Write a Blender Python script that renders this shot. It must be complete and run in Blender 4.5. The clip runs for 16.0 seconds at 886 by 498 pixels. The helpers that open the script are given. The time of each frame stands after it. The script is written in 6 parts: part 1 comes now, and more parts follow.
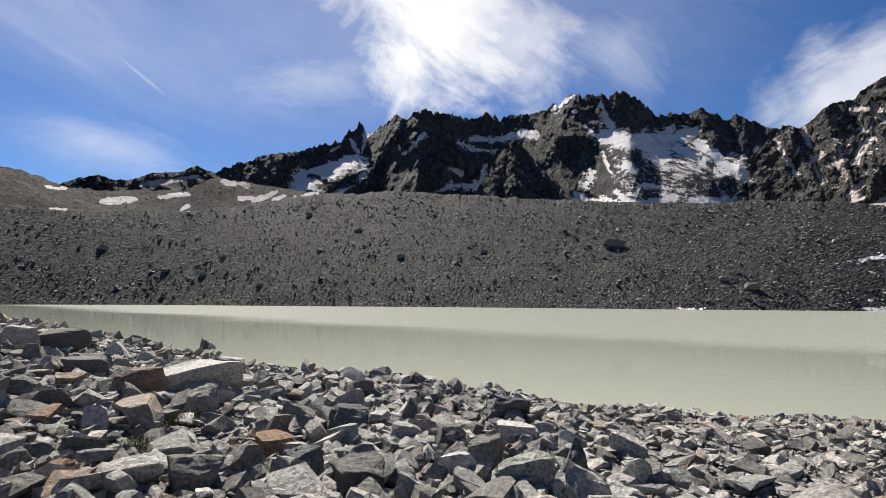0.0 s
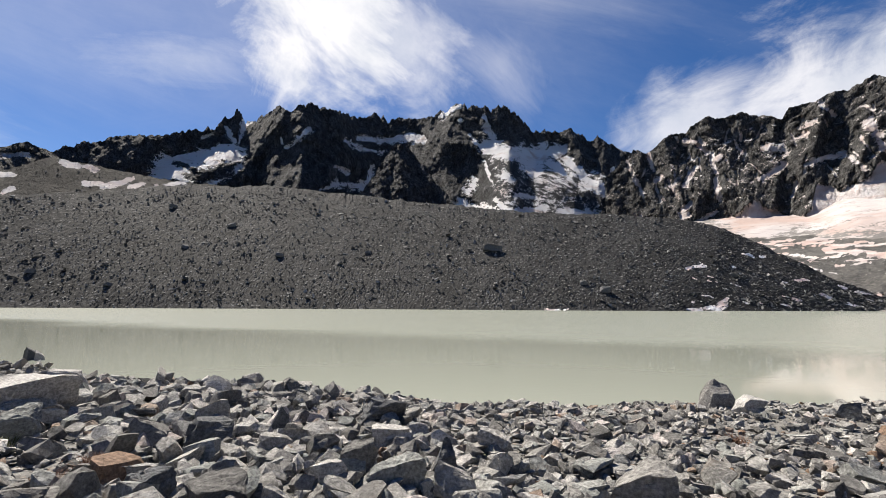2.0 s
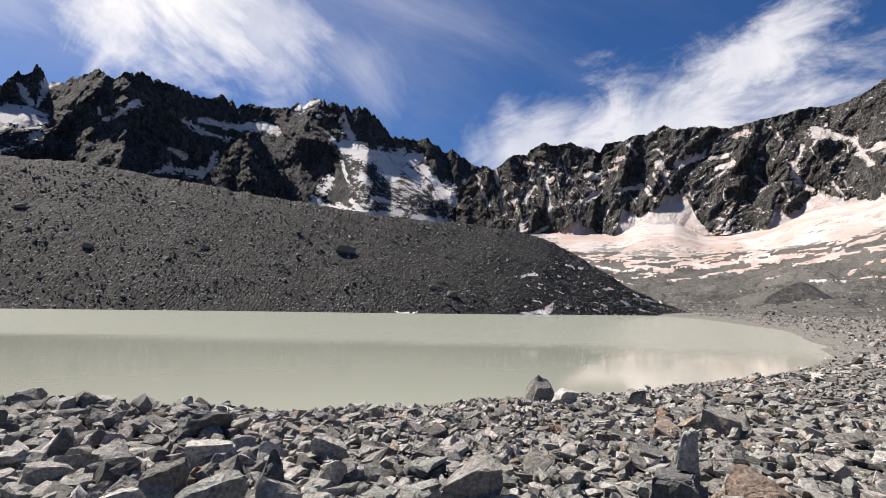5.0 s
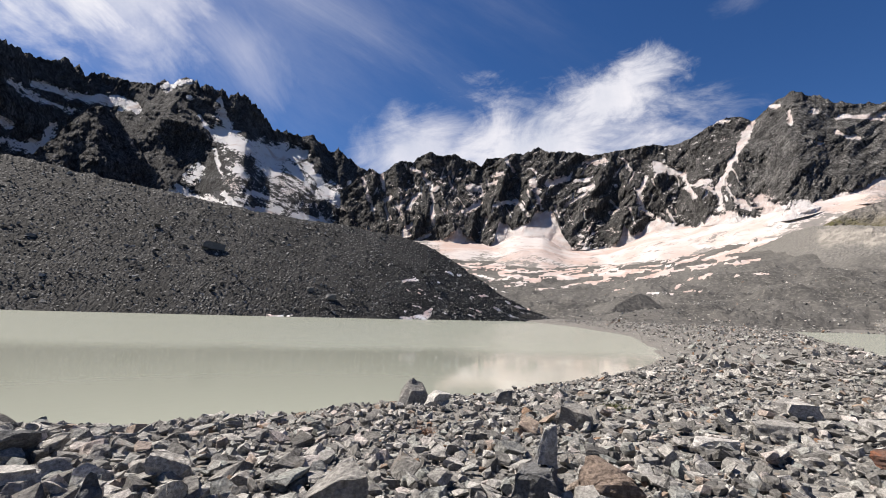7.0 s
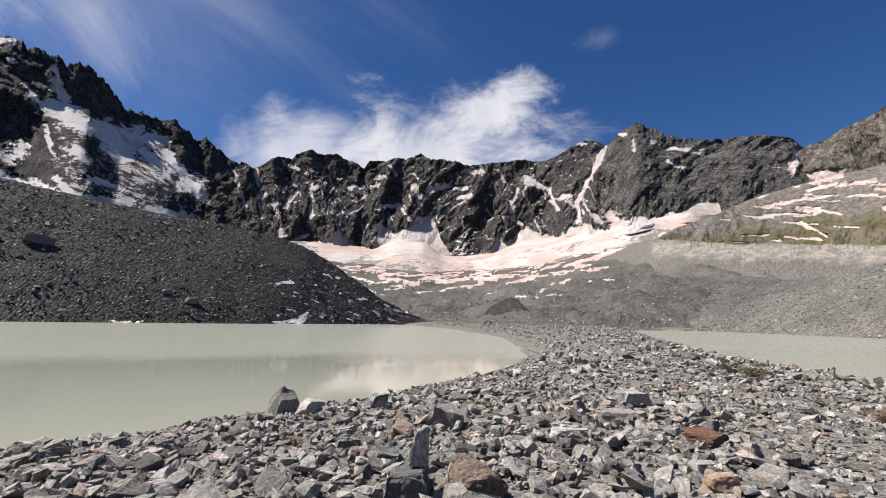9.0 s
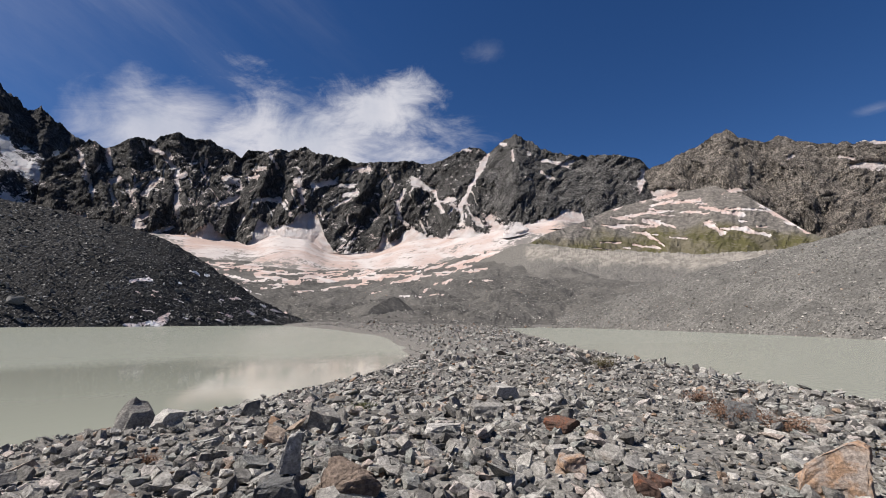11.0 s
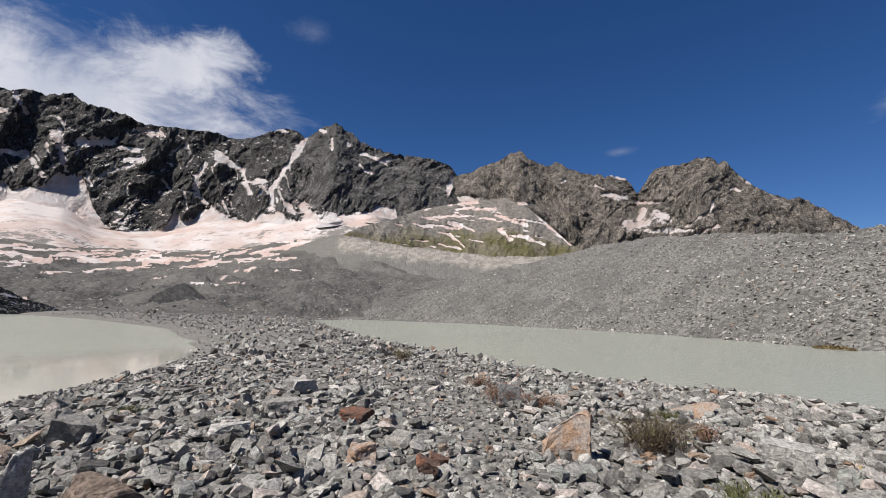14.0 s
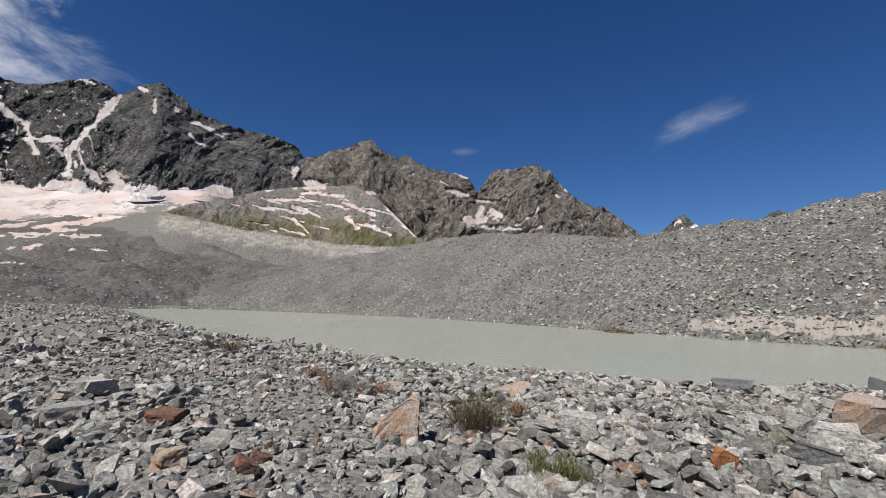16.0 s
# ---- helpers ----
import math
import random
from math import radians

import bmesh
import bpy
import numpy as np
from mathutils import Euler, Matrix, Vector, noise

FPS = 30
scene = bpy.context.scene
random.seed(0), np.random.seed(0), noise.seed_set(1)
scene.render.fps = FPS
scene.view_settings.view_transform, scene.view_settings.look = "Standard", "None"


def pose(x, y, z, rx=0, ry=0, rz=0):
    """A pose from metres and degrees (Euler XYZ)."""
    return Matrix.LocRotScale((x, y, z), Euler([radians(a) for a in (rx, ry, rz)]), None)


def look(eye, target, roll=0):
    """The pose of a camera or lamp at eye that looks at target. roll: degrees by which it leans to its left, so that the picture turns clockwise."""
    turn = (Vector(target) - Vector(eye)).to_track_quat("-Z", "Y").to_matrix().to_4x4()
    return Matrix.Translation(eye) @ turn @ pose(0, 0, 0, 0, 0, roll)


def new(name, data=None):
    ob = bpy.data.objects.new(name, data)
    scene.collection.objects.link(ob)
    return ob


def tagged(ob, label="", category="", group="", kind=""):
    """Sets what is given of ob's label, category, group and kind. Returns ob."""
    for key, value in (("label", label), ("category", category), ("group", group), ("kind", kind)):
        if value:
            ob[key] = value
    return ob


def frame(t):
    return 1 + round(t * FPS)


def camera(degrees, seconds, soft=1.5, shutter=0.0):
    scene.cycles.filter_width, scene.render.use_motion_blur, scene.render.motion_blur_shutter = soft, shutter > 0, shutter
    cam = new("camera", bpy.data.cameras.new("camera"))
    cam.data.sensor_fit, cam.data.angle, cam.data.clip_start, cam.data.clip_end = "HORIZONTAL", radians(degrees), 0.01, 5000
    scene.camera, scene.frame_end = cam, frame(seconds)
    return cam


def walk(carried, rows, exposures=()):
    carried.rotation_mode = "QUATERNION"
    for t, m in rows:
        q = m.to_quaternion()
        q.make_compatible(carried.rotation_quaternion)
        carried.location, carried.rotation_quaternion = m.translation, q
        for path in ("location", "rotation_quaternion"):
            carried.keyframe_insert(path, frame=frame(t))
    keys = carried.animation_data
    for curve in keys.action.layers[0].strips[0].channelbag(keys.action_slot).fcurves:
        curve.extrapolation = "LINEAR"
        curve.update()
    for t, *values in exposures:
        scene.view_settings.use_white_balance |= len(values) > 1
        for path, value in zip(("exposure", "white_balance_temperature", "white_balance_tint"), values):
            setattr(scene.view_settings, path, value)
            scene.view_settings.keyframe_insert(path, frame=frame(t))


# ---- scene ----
cam = camera(87.65, 16.0, soft=0.8)
# seconds, eye (x, y, z) and turn (rx, ry, rz)
ROWS = [
    (0.0, 0.0, 0.0, 1.6, 95.9, -0.25, -0.03),
    (0.5, 0.004, -0.031, 1.617, 95.99, -0.38, -3.48),
    (1.0, 0.017, -0.037, 1.619, 96.1, -0.26, -7.18),
    (1.5, 0.037, -0.032, 1.62, 96.16, -0.2, -10.73),
    (2.0, 0.053, -0.031, 1.627, 96.16, -0.37, -14.34),
    (2.5, 0.07, -0.023, 1.629, 96.22, -0.46, -16.7),
    (3.0, 0.086, -0.018, 1.632, 96.3, -0.53, -19.95),
    (3.5, 0.106, -0.007, 1.63, 96.38, -0.69, -23.26),
    (4.0, 0.118, 0.01, 1.625, 96.45, -0.81, -26.72),
    (6.5, 0.311, 0.182, 1.562, 97.46, -1.84, -42.68),
    (7.0, 0.336, 0.192, 1.551, 97.71, -2.06, -47.25),
    (7.5, 0.372, 0.203, 1.549, 97.86, -2.22, -50.7),
    (8.0, 0.386, 0.205, 1.547, 98.12, -2.24, -54.5),
    (8.5, 0.364, 0.189, 1.555, 98.33, -2.01, -57.99),
    (9.0, 0.353, 0.179, 1.558, 98.57, -1.5, -62.07),
    (11.5, 0.306, 0.105, 1.577, 98.71, -0.87, -79.64),
    (12.0, 0.3, 0.098, 1.575, 98.59, -0.81, -83.04),
    (12.5, 0.301, 0.097, 1.576, 98.62, -1.03, -86.59),
    (13.0, 0.29, 0.082, 1.58, 98.41, -1.26, -91.03),
    (13.5, 0.288, 0.077, 1.582, 98.27, -1.48, -95.05),
    (14.0, 0.288, 0.067, 1.584, 98.39, -1.65, -99.65),
    (14.5, 0.293, 0.052, 1.587, 98.48, -1.8, -103.9),
    (15.0, 0.279, 0.043, 1.582, 98.32, -1.89, -108.85),
    (15.5, 0.294, 0.025, 1.59, 98.1, -1.89, -113.47),
    (16.0, 0.294, -0.007, 1.592, 97.59, -1.66, -118.77),
]
walk(cam, [(t, pose(x, y, z, rx, ry, rz)) for t, x, y, z, rx, ry, rz in ROWS],
     exposures=[(0.0, 1.06, 6750, 10), (4.0, 1.0, 6750, 12), (8.0, 0.96, 6700, 13), (11.5, 0.6, 6550, 13), (13.0, 0.6, 6500, 13), (14.0, 0.64, 6450, 12), (16.0, 0.55, 6350, 11)])

# ---- light ----
SUN_BEARING, SUN_HEIGHT = -27.0, 51.0
sun_data = bpy.data.lights.new("sun", "SUN")
sun_data.energy, sun_data.angle, sun_data.color = 5.0, radians(0.55), (1.0, 0.95, 0.87)
sun = new("sun", sun_data)
_b, _h = radians(SUN_BEARING), radians(SUN_HEIGHT)
sun.matrix_world = look((0, 0, 300), (-100 * math.sin(_b) * math.cos(_h), -100 * math.cos(_b) * math.cos(_h), 300 - 100 * math.sin(_h)))


class Net:
    """Short-hand for building node trees."""

    def __init__(self, tree):
        self.t = tree
        tree.nodes.clear()

    def n(self, kind, inputs=None, **props):
        node = self.t.nodes.new(kind)
        for k, v in props.items():
            setattr(node, k, v)
        for k, v in (inputs or {}).items():
            self.put(node.inputs[k], v)
        return node

    def put(self, socket, v):
        if isinstance(v, bpy.types.NodeSocket):
            self.t.links.new(v, socket)
        elif isinstance(v, (tuple, list)) and len(v) == 3 and socket.type == "RGBA":
            socket.default_value = (*v, 1)
        else:
            socket.default_value = v

    def m(self, op, a, b=0.0, c=0.0, clamp=False):
        node = self.n("ShaderNodeMath", {0: a, 1: b, 2: c}, operation=op, use_clamp=clamp)
        return node.outputs[0]

    def dot(self, v, w):
        return self.n("ShaderNodeVectorMath", {0: v, 1: w}, operation="DOT_PRODUCT").outputs["Value"]

    def step(self, v, a, b, lo=0.0, hi=1.0):
        node = self.n("ShaderNodeMapRange", {"Value": v, "From Min": a, "From Max": b, "To Min": lo, "To Max": hi}, interpolation_type="SMOOTHSTEP")
        return node.outputs[0]

    def noise(self, vec, scale, detail=4.0, rough=0.55, warp=0.0):
        return self.n("ShaderNodeTexNoise", {"Vector": vec, "Scale": scale, "Detail": detail, "Roughness": rough, "Distortion": warp}).outputs[0]

    def scaled(self, vec, s):
        return self.n("ShaderNodeVectorMath", {0: vec, 1: s}, operation="MULTIPLY").outputs[0]

    def mix(self, f, a, b):
        node = self.n("ShaderNodeMix", data_type="RGBA")
        for i, v in ((0, f), (6, a), (7, b)):
            self.put(node.inputs[i], v)
        return node.outputs[2]

    def times(self, a, b, f=1.0):
        node = self.n("ShaderNodeMix", data_type="RGBA", blend_type="MULTIPLY")
        for i, v in ((0, f), (6, a), (7, b)):
            self.put(node.inputs[i], v)
        return node.outputs[2]

    def grey(self, v):
        return self.n("ShaderNodeCombineColor", {0: v, 1: v, 2: v}).outputs[0]

    def ramp(self, f, stops):
        node = self.n("ShaderNodeValToRGB", {0: f})
        els = node.color_ramp.elements
        while len(els) < len(stops):
            els.new(0.5)
        for e, (p, c) in zip(els, stops):
            e.position, e.color = p, (*c, 1)
        return node.outputs[0]


def way(bearing, rise):
    b, r = radians(bearing), radians(rise)
    return Vector((math.sin(b) * math.cos(r), math.cos(b) * math.cos(r), math.sin(r)))


# sky with drifting summer clouds
world = bpy.data.worlds.new("sky")
scene.world = world
world.use_nodes = True
w = Net(world.node_tree)
sky = w.n("ShaderNodeTexSky", sky_type="NISHITA", sun_disc=False, sun_elevation=radians(SUN_HEIGHT), sun_rotation=radians(SUN_BEARING % 360),
          altitude=2400, air_density=1.0, dust_density=1.1, ozone_density=2.8)
ray = w.n("ShaderNodeTexCoord").outputs["Generated"]


def cloud(bearing, rise, wide, high, slant, cover, stretch, size, seed, edge=0.35):
    """Density of one cloud: an oval of the sky (degrees) broken up by noise drawn out along its length."""
    c = way(bearing, rise)
    right = Vector((math.cos(radians(bearing)), -math.sin(radians(bearing)), 0))
    upw = right.cross(c)
    s = radians(slant)
    a_axis, b_axis = right * math.cos(s) + upw * math.sin(s), upw * math.cos(s) - right * math.sin(s)
    a, b, front = w.dot(ray, a_axis), w.dot(ray, b_axis), w.dot(ray, c)
    ea, eb = w.m("DIVIDE", a, math.sin(radians(wide))), w.m("DIVIDE", b, math.sin(radians(high)))
    d = w.m("SQRT", w.m("ADD", w.m("MULTIPLY", ea, ea), w.m("MULTIPLY", eb, eb)))
    place = w.n("ShaderNodeCombineXYZ", {0: w.m("MULTIPLY", a, size / stretch), 1: w.m("MULTIPLY", b, size), 2: seed}).outputs[0]
    n1 = w.noise(place, 1.0, 11.0, 0.64, 0.6)
    n2 = w.noise(place, 0.35, 3.0, 0.5)
    wisp = w.noise(w.scaled(place, (1.5, 3.2, 1.0)), 1.0, 8.0, 0.66, 1.5)
    v = w.m("ADD", w.m("MULTIPLY", w.m("SUBTRACT", 1.0, d), 1.7), w.m("ADD", w.m("MULTIPLY", w.m("SUBTRACT", n1, 0.5), 2.6), w.m("MULTIPLY", w.m("SUBTRACT", n2, 0.5), 1.2)))
    v = w.m("ADD", v, w.m("MULTIPLY", w.m("SUBTRACT", wisp, 0.5), 0.6))
    v = w.m("MULTIPLY", w.step(v, 0.0, edge * 2.6), cover)
    return w.m("MULTIPLY", v, w.step(front, 0.0, 0.3))


CLOUDS = [
    (-8, 34, 62, 32, 0, 0.5, 3.0, 3.0, 21.0, 1.2),
    (-32, 24, 40, 17, -8, 0.34, 3.5, 4.0, 31.0, 1.2),
    (-3, 36, 21, 14, -28, 1.0, 1.25, 6.0, 1.0, 0.45),
    (9, 30, 13, 8, -35, 0.7, 1.6, 7.0, 14.0, 0.7),
    (-16, 25, 16, 6, 8, 0.5, 2.5, 9.0, 2.0, 0.9),
    (-45, 27, 24, 11, -25, 0.46, 4.0, 6.0, 3.0, 1.0),
    (-38, 15, 14, 5, -10, 0.48, 3.0, 8.0, 4.0, 0.9),
    (59, 20, 21.5, 8.5, 6, 0.82, 1.4, 9.0, 5.0, 0.5),
    (42, 19, 10, 5.5, 18, 0.7, 1.8, 9.0, 9.0, 0.6),
    (68, 25.5, 8.5, 4.5, 12, 0.85, 1.2, 14.0, 15.0, 0.5),
    (22, 28, 10, 7, -40, 0.45, 2.5, 8.0, 6.0, 1.0),
    (26, 34, 28, 6, -12, 0.32, 5.0, 6.0, 7.0, 1.0),
    (148, 21, 6, 1.7, 14, 0.5, 2.0, 22.0, 8.0, 1.1),
    (121, 19.5, 2.0, 0.6, 0, 0.2, 2.0, 34.0, 11.0, 1.0),
    (81, 32.0, 3, 1.6, 10, 0.16, 1.5, 26.0, 12.0, 1.0),
    (-34.5, 22.3, 5.5, 0.45, -33, 0.5, 3.0, 20.0, 13.0, 0.8),
]
total = None
for c in CLOUDS:
    d = cloud(*c)
    total = d if total is None else w.m("MAXIMUM", total, d)
deep = w.n("ShaderNodeHueSaturation", {"Hue": 0.508, "Saturation": 1.27, "Color": sky.outputs[0]}).outputs[0]
blue = w.n("ShaderNodeBackground", {"Color": deep, "Strength": 0.054})
lit = w.noise(ray, 9.0, 6.0, 0.6)
white = w.n("ShaderNodeBackground", {"Color": w.ramp(lit, [(0.3, (0.72, 0.76, 0.84)), (0.65, (0.97, 0.97, 1.0))]), "Strength": 0.55})
sky_mix = w.n("ShaderNodeMixShader", {0: total, 1: blue.outputs[0], 2: white.outputs[0]})
w.n("ShaderNodeOutputWorld", {0: sky_mix.outputs[0]})


# ---- materials ----
def material(name):
    m = bpy.data.materials.new(name)
    m.use_nodes = True
    return m, Net(m.node_tree)


def finish(net, colour, rough, height=None, strength=0.5, distance=0.05, **more):
    ins = {"Base Color": colour, "Roughness": rough, "Specular IOR Level": 0.12}
    if height is not None:
        ins["Normal"] = net.n("ShaderNodeBump", {"Height": height, "Strength": strength, "Distance": distance}).outputs[0]
    ins.update(more)
    b = net.n("ShaderNodeBsdfPrincipled", ins)
    net.n("ShaderNodeOutputMaterial", {0: b.outputs[0]})


def stone_material(name, stops, per="object", grain=30.0, veins=True):
    """Schist and granite: each stone its own grey, with foliation, lichen specks and pitted skin."""
    m, g = material(name)
    pos = g.n("ShaderNodeNewGeometry")
    rand = g.n("ShaderNodeObjectInfo").outputs["Random"] if per == "object" else pos.outputs["Random Per Island"]
    p = pos.outputs["Position"]
    col = g.ramp(rand, stops)
    big = g.noise(p, 2.5, 4, 0.6, 0.4)
    fine = g.noise(p, grain, 6, 0.7)
    band = g.noise(g.scaled(p, (6.0, 9.0, 34.0)), 1.0, 4, 0.6, 1.2)
    patch = g.noise(p, grain * 0.27, 5, 0.65, 0.8)
    crack = g.m("ABSOLUTE", g.m("SUBTRACT", g.noise(g.scaled(p, (1.0, 1.2, 2.2)), grain * 0.16, 5, 0.6, 1.0), 0.5))
    col = g.times(col, g.grey(g.step(fine, 0.3, 0.72, 0.55, 1.38)))
    col = g.times(col, g.grey(g.step(patch, 0.3, 0.7, 0.82, 1.14)))
    col = g.times(col, g.grey(g.step(band, 0.35, 0.7, 1.08, 0.88)))
    col = g.times(col, g.grey(g.step(crack, 0.0, 0.012, 0.82, 1.0)))
    col = g.mix(g.step(g.noise(p, 3.0, 5, 0.65, 0.6), 0.56, 0.75, 0.0, 0.4), col, (0.252, 0.196, 0.151))
    col = g.mix(g.step(g.noise(p, grain * 1.7, 3, 0.5), 0.66, 0.71, 0.0, 0.6), col, (0.0666, 0.0651, 0.0592))
    h = g.m("ADD", g.m("MULTIPLY", patch, 1.3), g.m("ADD", g.m("MULTIPLY", fine, 0.8), g.m("MULTIPLY", band, 0.3)))
    h = g.m("ADD", h, g.step(crack, 0.0, 0.02, -0.12, 0.0))
    finish(g, col, g.step(big, 0.3, 0.7, 0.7, 0.92), h, 1.0, 0.8 / grain)
    return m


GREYS = [(0.0, (0.111, 0.107, 0.101)), (0.18, (0.174, 0.168, 0.156)), (0.42, (0.261, 0.252, 0.234)), (0.62, (0.351, 0.338, 0.314)),
         (0.76, (0.224, 0.233, 0.217)), (0.88, (0.458, 0.440, 0.410)), (0.94, (0.394, 0.349, 0.325)), (0.975, (0.276, 0.220, 0.174)), (1.0, (0.205, 0.130, 0.086))]
rock_mat = stone_material("rock_grey", GREYS)
rubble_mat = stone_material("rubble_grey", GREYS, "island")
slate_mat = stone_material("rock_dark", [(0.0, (0.111, 0.115, 0.118)), (1.0, (0.148, 0.148, 0.148))])
pale_mat = stone_material("rock_pale", [(0.0, (0.35, 0.34, 0.322)), (1.0, (0.42, 0.405, 0.382))])
mid_mat = stone_material("rock_mid", [(0.0, (0.19, 0.184, 0.172)), (1.0, (0.24, 0.231, 0.215))])
brown_mat = stone_material("rock_brown", [(0.0, (0.17, 0.126, 0.0999)), (1.0, (0.207, 0.163, 0.133))])
olive_mat = stone_material("rock_olive", [(0.0, (0.185, 0.185, 0.133)), (1.0, (0.215, 0.207, 0.163))])


def rust_material(name, main, stain, share):
    m, g = material(name)
    p = g.n("ShaderNodeNewGeometry").outputs["Position"]
    n = g.noise(p, 5.0, 8, 0.7, 0.3)
    fine = g.noise(p, 42, 6, 0.7)
    col = g.mix(g.step(n, 0.50 - share, 0.66 - share), main, stain)
    col = g.times(col, g.grey(g.step(fine, 0.3, 0.7, 0.6, 1.3)))
    col = g.mix(g.step(g.noise(p, 16, 5, 0.65), 0.58, 0.7, 0.0, 0.5), col, (0.118, 0.1, 0.088))
    finish(g, col, 0.85, g.m("ADD", n, g.m("MULTIPLY", fine, 0.6)), 0.8, 0.025)
    return m


orange_mat = rust_material("rock_orange", (0.29, 0.25, 0.22), (0.30, 0.20, 0.135), 0.06)
bright_rust_mat = rust_material("rock_bright_rust", (0.19, 0.085, 0.04), (0.33, 0.13, 0.045), 0.05)
rust_mat = rust_material("rock_rust", (0.12, 0.08, 0.065), (0.20, 0.09, 0.055), 0.02)


def snow_blend(g, p, rock, scale, pink=0.5, amount=1.0, clean=(0.88, 0.87, 0.875), dusty=(0.70, 0.53, 0.475)):
    """Old snow over rock, its edge frayed by the rock; dust tints it pink."""
    at = g.n("ShaderNodeAttribute", attribute_name="snow").outputs["Fac"]
    n = g.m("ADD", g.m("MULTIPLY", g.m("SUBTRACT", g.noise(p, scale, 9, 0.72, 0.3), 0.5), 2.6 * amount),
            g.m("MULTIPLY", g.m("SUBTRACT", g.noise(p, scale * 5, 6, 0.75), 0.5), 2.0 * amount))
    f = g.step(g.m("ADD", at, n), -0.04, 0.06)
    dust = g.noise(p, scale * 0.35, 5, 0.6, 0.8)
    white = g.mix(g.step(dust, 0.5 - pink * 0.28, 0.78 - pink * 0.25), clean, dusty)
    white = g.mix(g.step(g.noise(p, scale * 3, 5, 0.6, 0.6), 0.58, 0.85, 0.0, 0.2 + 0.2 * pink), white, (0.52, 0.44, 0.41))
    return g.mix(f, rock, white), f


def scree_material(name, a, b, c, size, rough=0.9, sand=False, snow=False, blocks=None):
    """Broken stone seen from afar: every pebble cell has its own grey; fans of finer and coarser debris."""
    m, g = material(name)
    p = g.n("ShaderNodeNewGeometry").outputs["Position"]
    vor = g.n("ShaderNodeTexVoronoi", {"Vector": p, "Scale": size, "Randomness": 1.0}, feature="F1")
    cell = g.n("ShaderNodeSeparateColor", {0: vor.outputs["Color"]}).outputs[0]
    vor2 = g.n("ShaderNodeTexVoronoi", {"Vector": p, "Scale": size * 3.1, "Randomness": 1.0}, feature="F1")
    cell2 = g.n("ShaderNodeSeparateColor", {0: vor2.outputs["Color"]}).outputs[1]
    wide = g.noise(p, size * 0.035, 5, 0.6, 0.6)
    col = g.mix(g.step(cell, 0.1, 0.95), a, b)
    col = g.mix(g.step(cell2, 0.75, 1.0, 0.0, 0.7), col, c)
    col = g.mix(g.step(wide, 0.42, 0.62, 0.0, 0.5), col, a)
    if blocks:
        vor3 = g.n("ShaderNodeTexVoronoi", {"Vector": p, "Scale": size * 0.42, "Randomness": 1.0}, feature="F1")
        some = g.step(g.n("ShaderNodeSeparateColor", {0: vor3.outputs["Color"]}).outputs[2], 0.64, 0.72)
        col = g.mix(g.m("MULTIPLY", some, g.step(vor3.outputs["Distance"], 0.36, 0.24, 0.0, 0.85)), col, blocks)
    if sand:
        at = g.n("ShaderNodeAttribute", attribute_name="snow").outputs["Fac"]
        edge = g.m("ADD", at, g.m("MULTIPLY", g.m("SUBTRACT", g.noise(p, 0.25, 6, 0.65), 0.5), 2.2))
        col = g.mix(g.step(edge, 0.05, 0.3, 0.0, 0.85), col, (0.27, 0.245, 0.22))
    if snow:
        col, f = snow_blend(g, p, col, 0.3, 0.5, 0.7)
    h = g.m("SUBTRACT", g.m("ADD", g.m("MULTIPLY", vor.outputs["Distance"], -0.9), g.m("MULTIPLY", wide, 0.5)), g.m("MULTIPLY", vor2.outputs["Distance"], 0.5))
    finish(g, col, rough, h, 0.8, 0.2 / size)
    return m


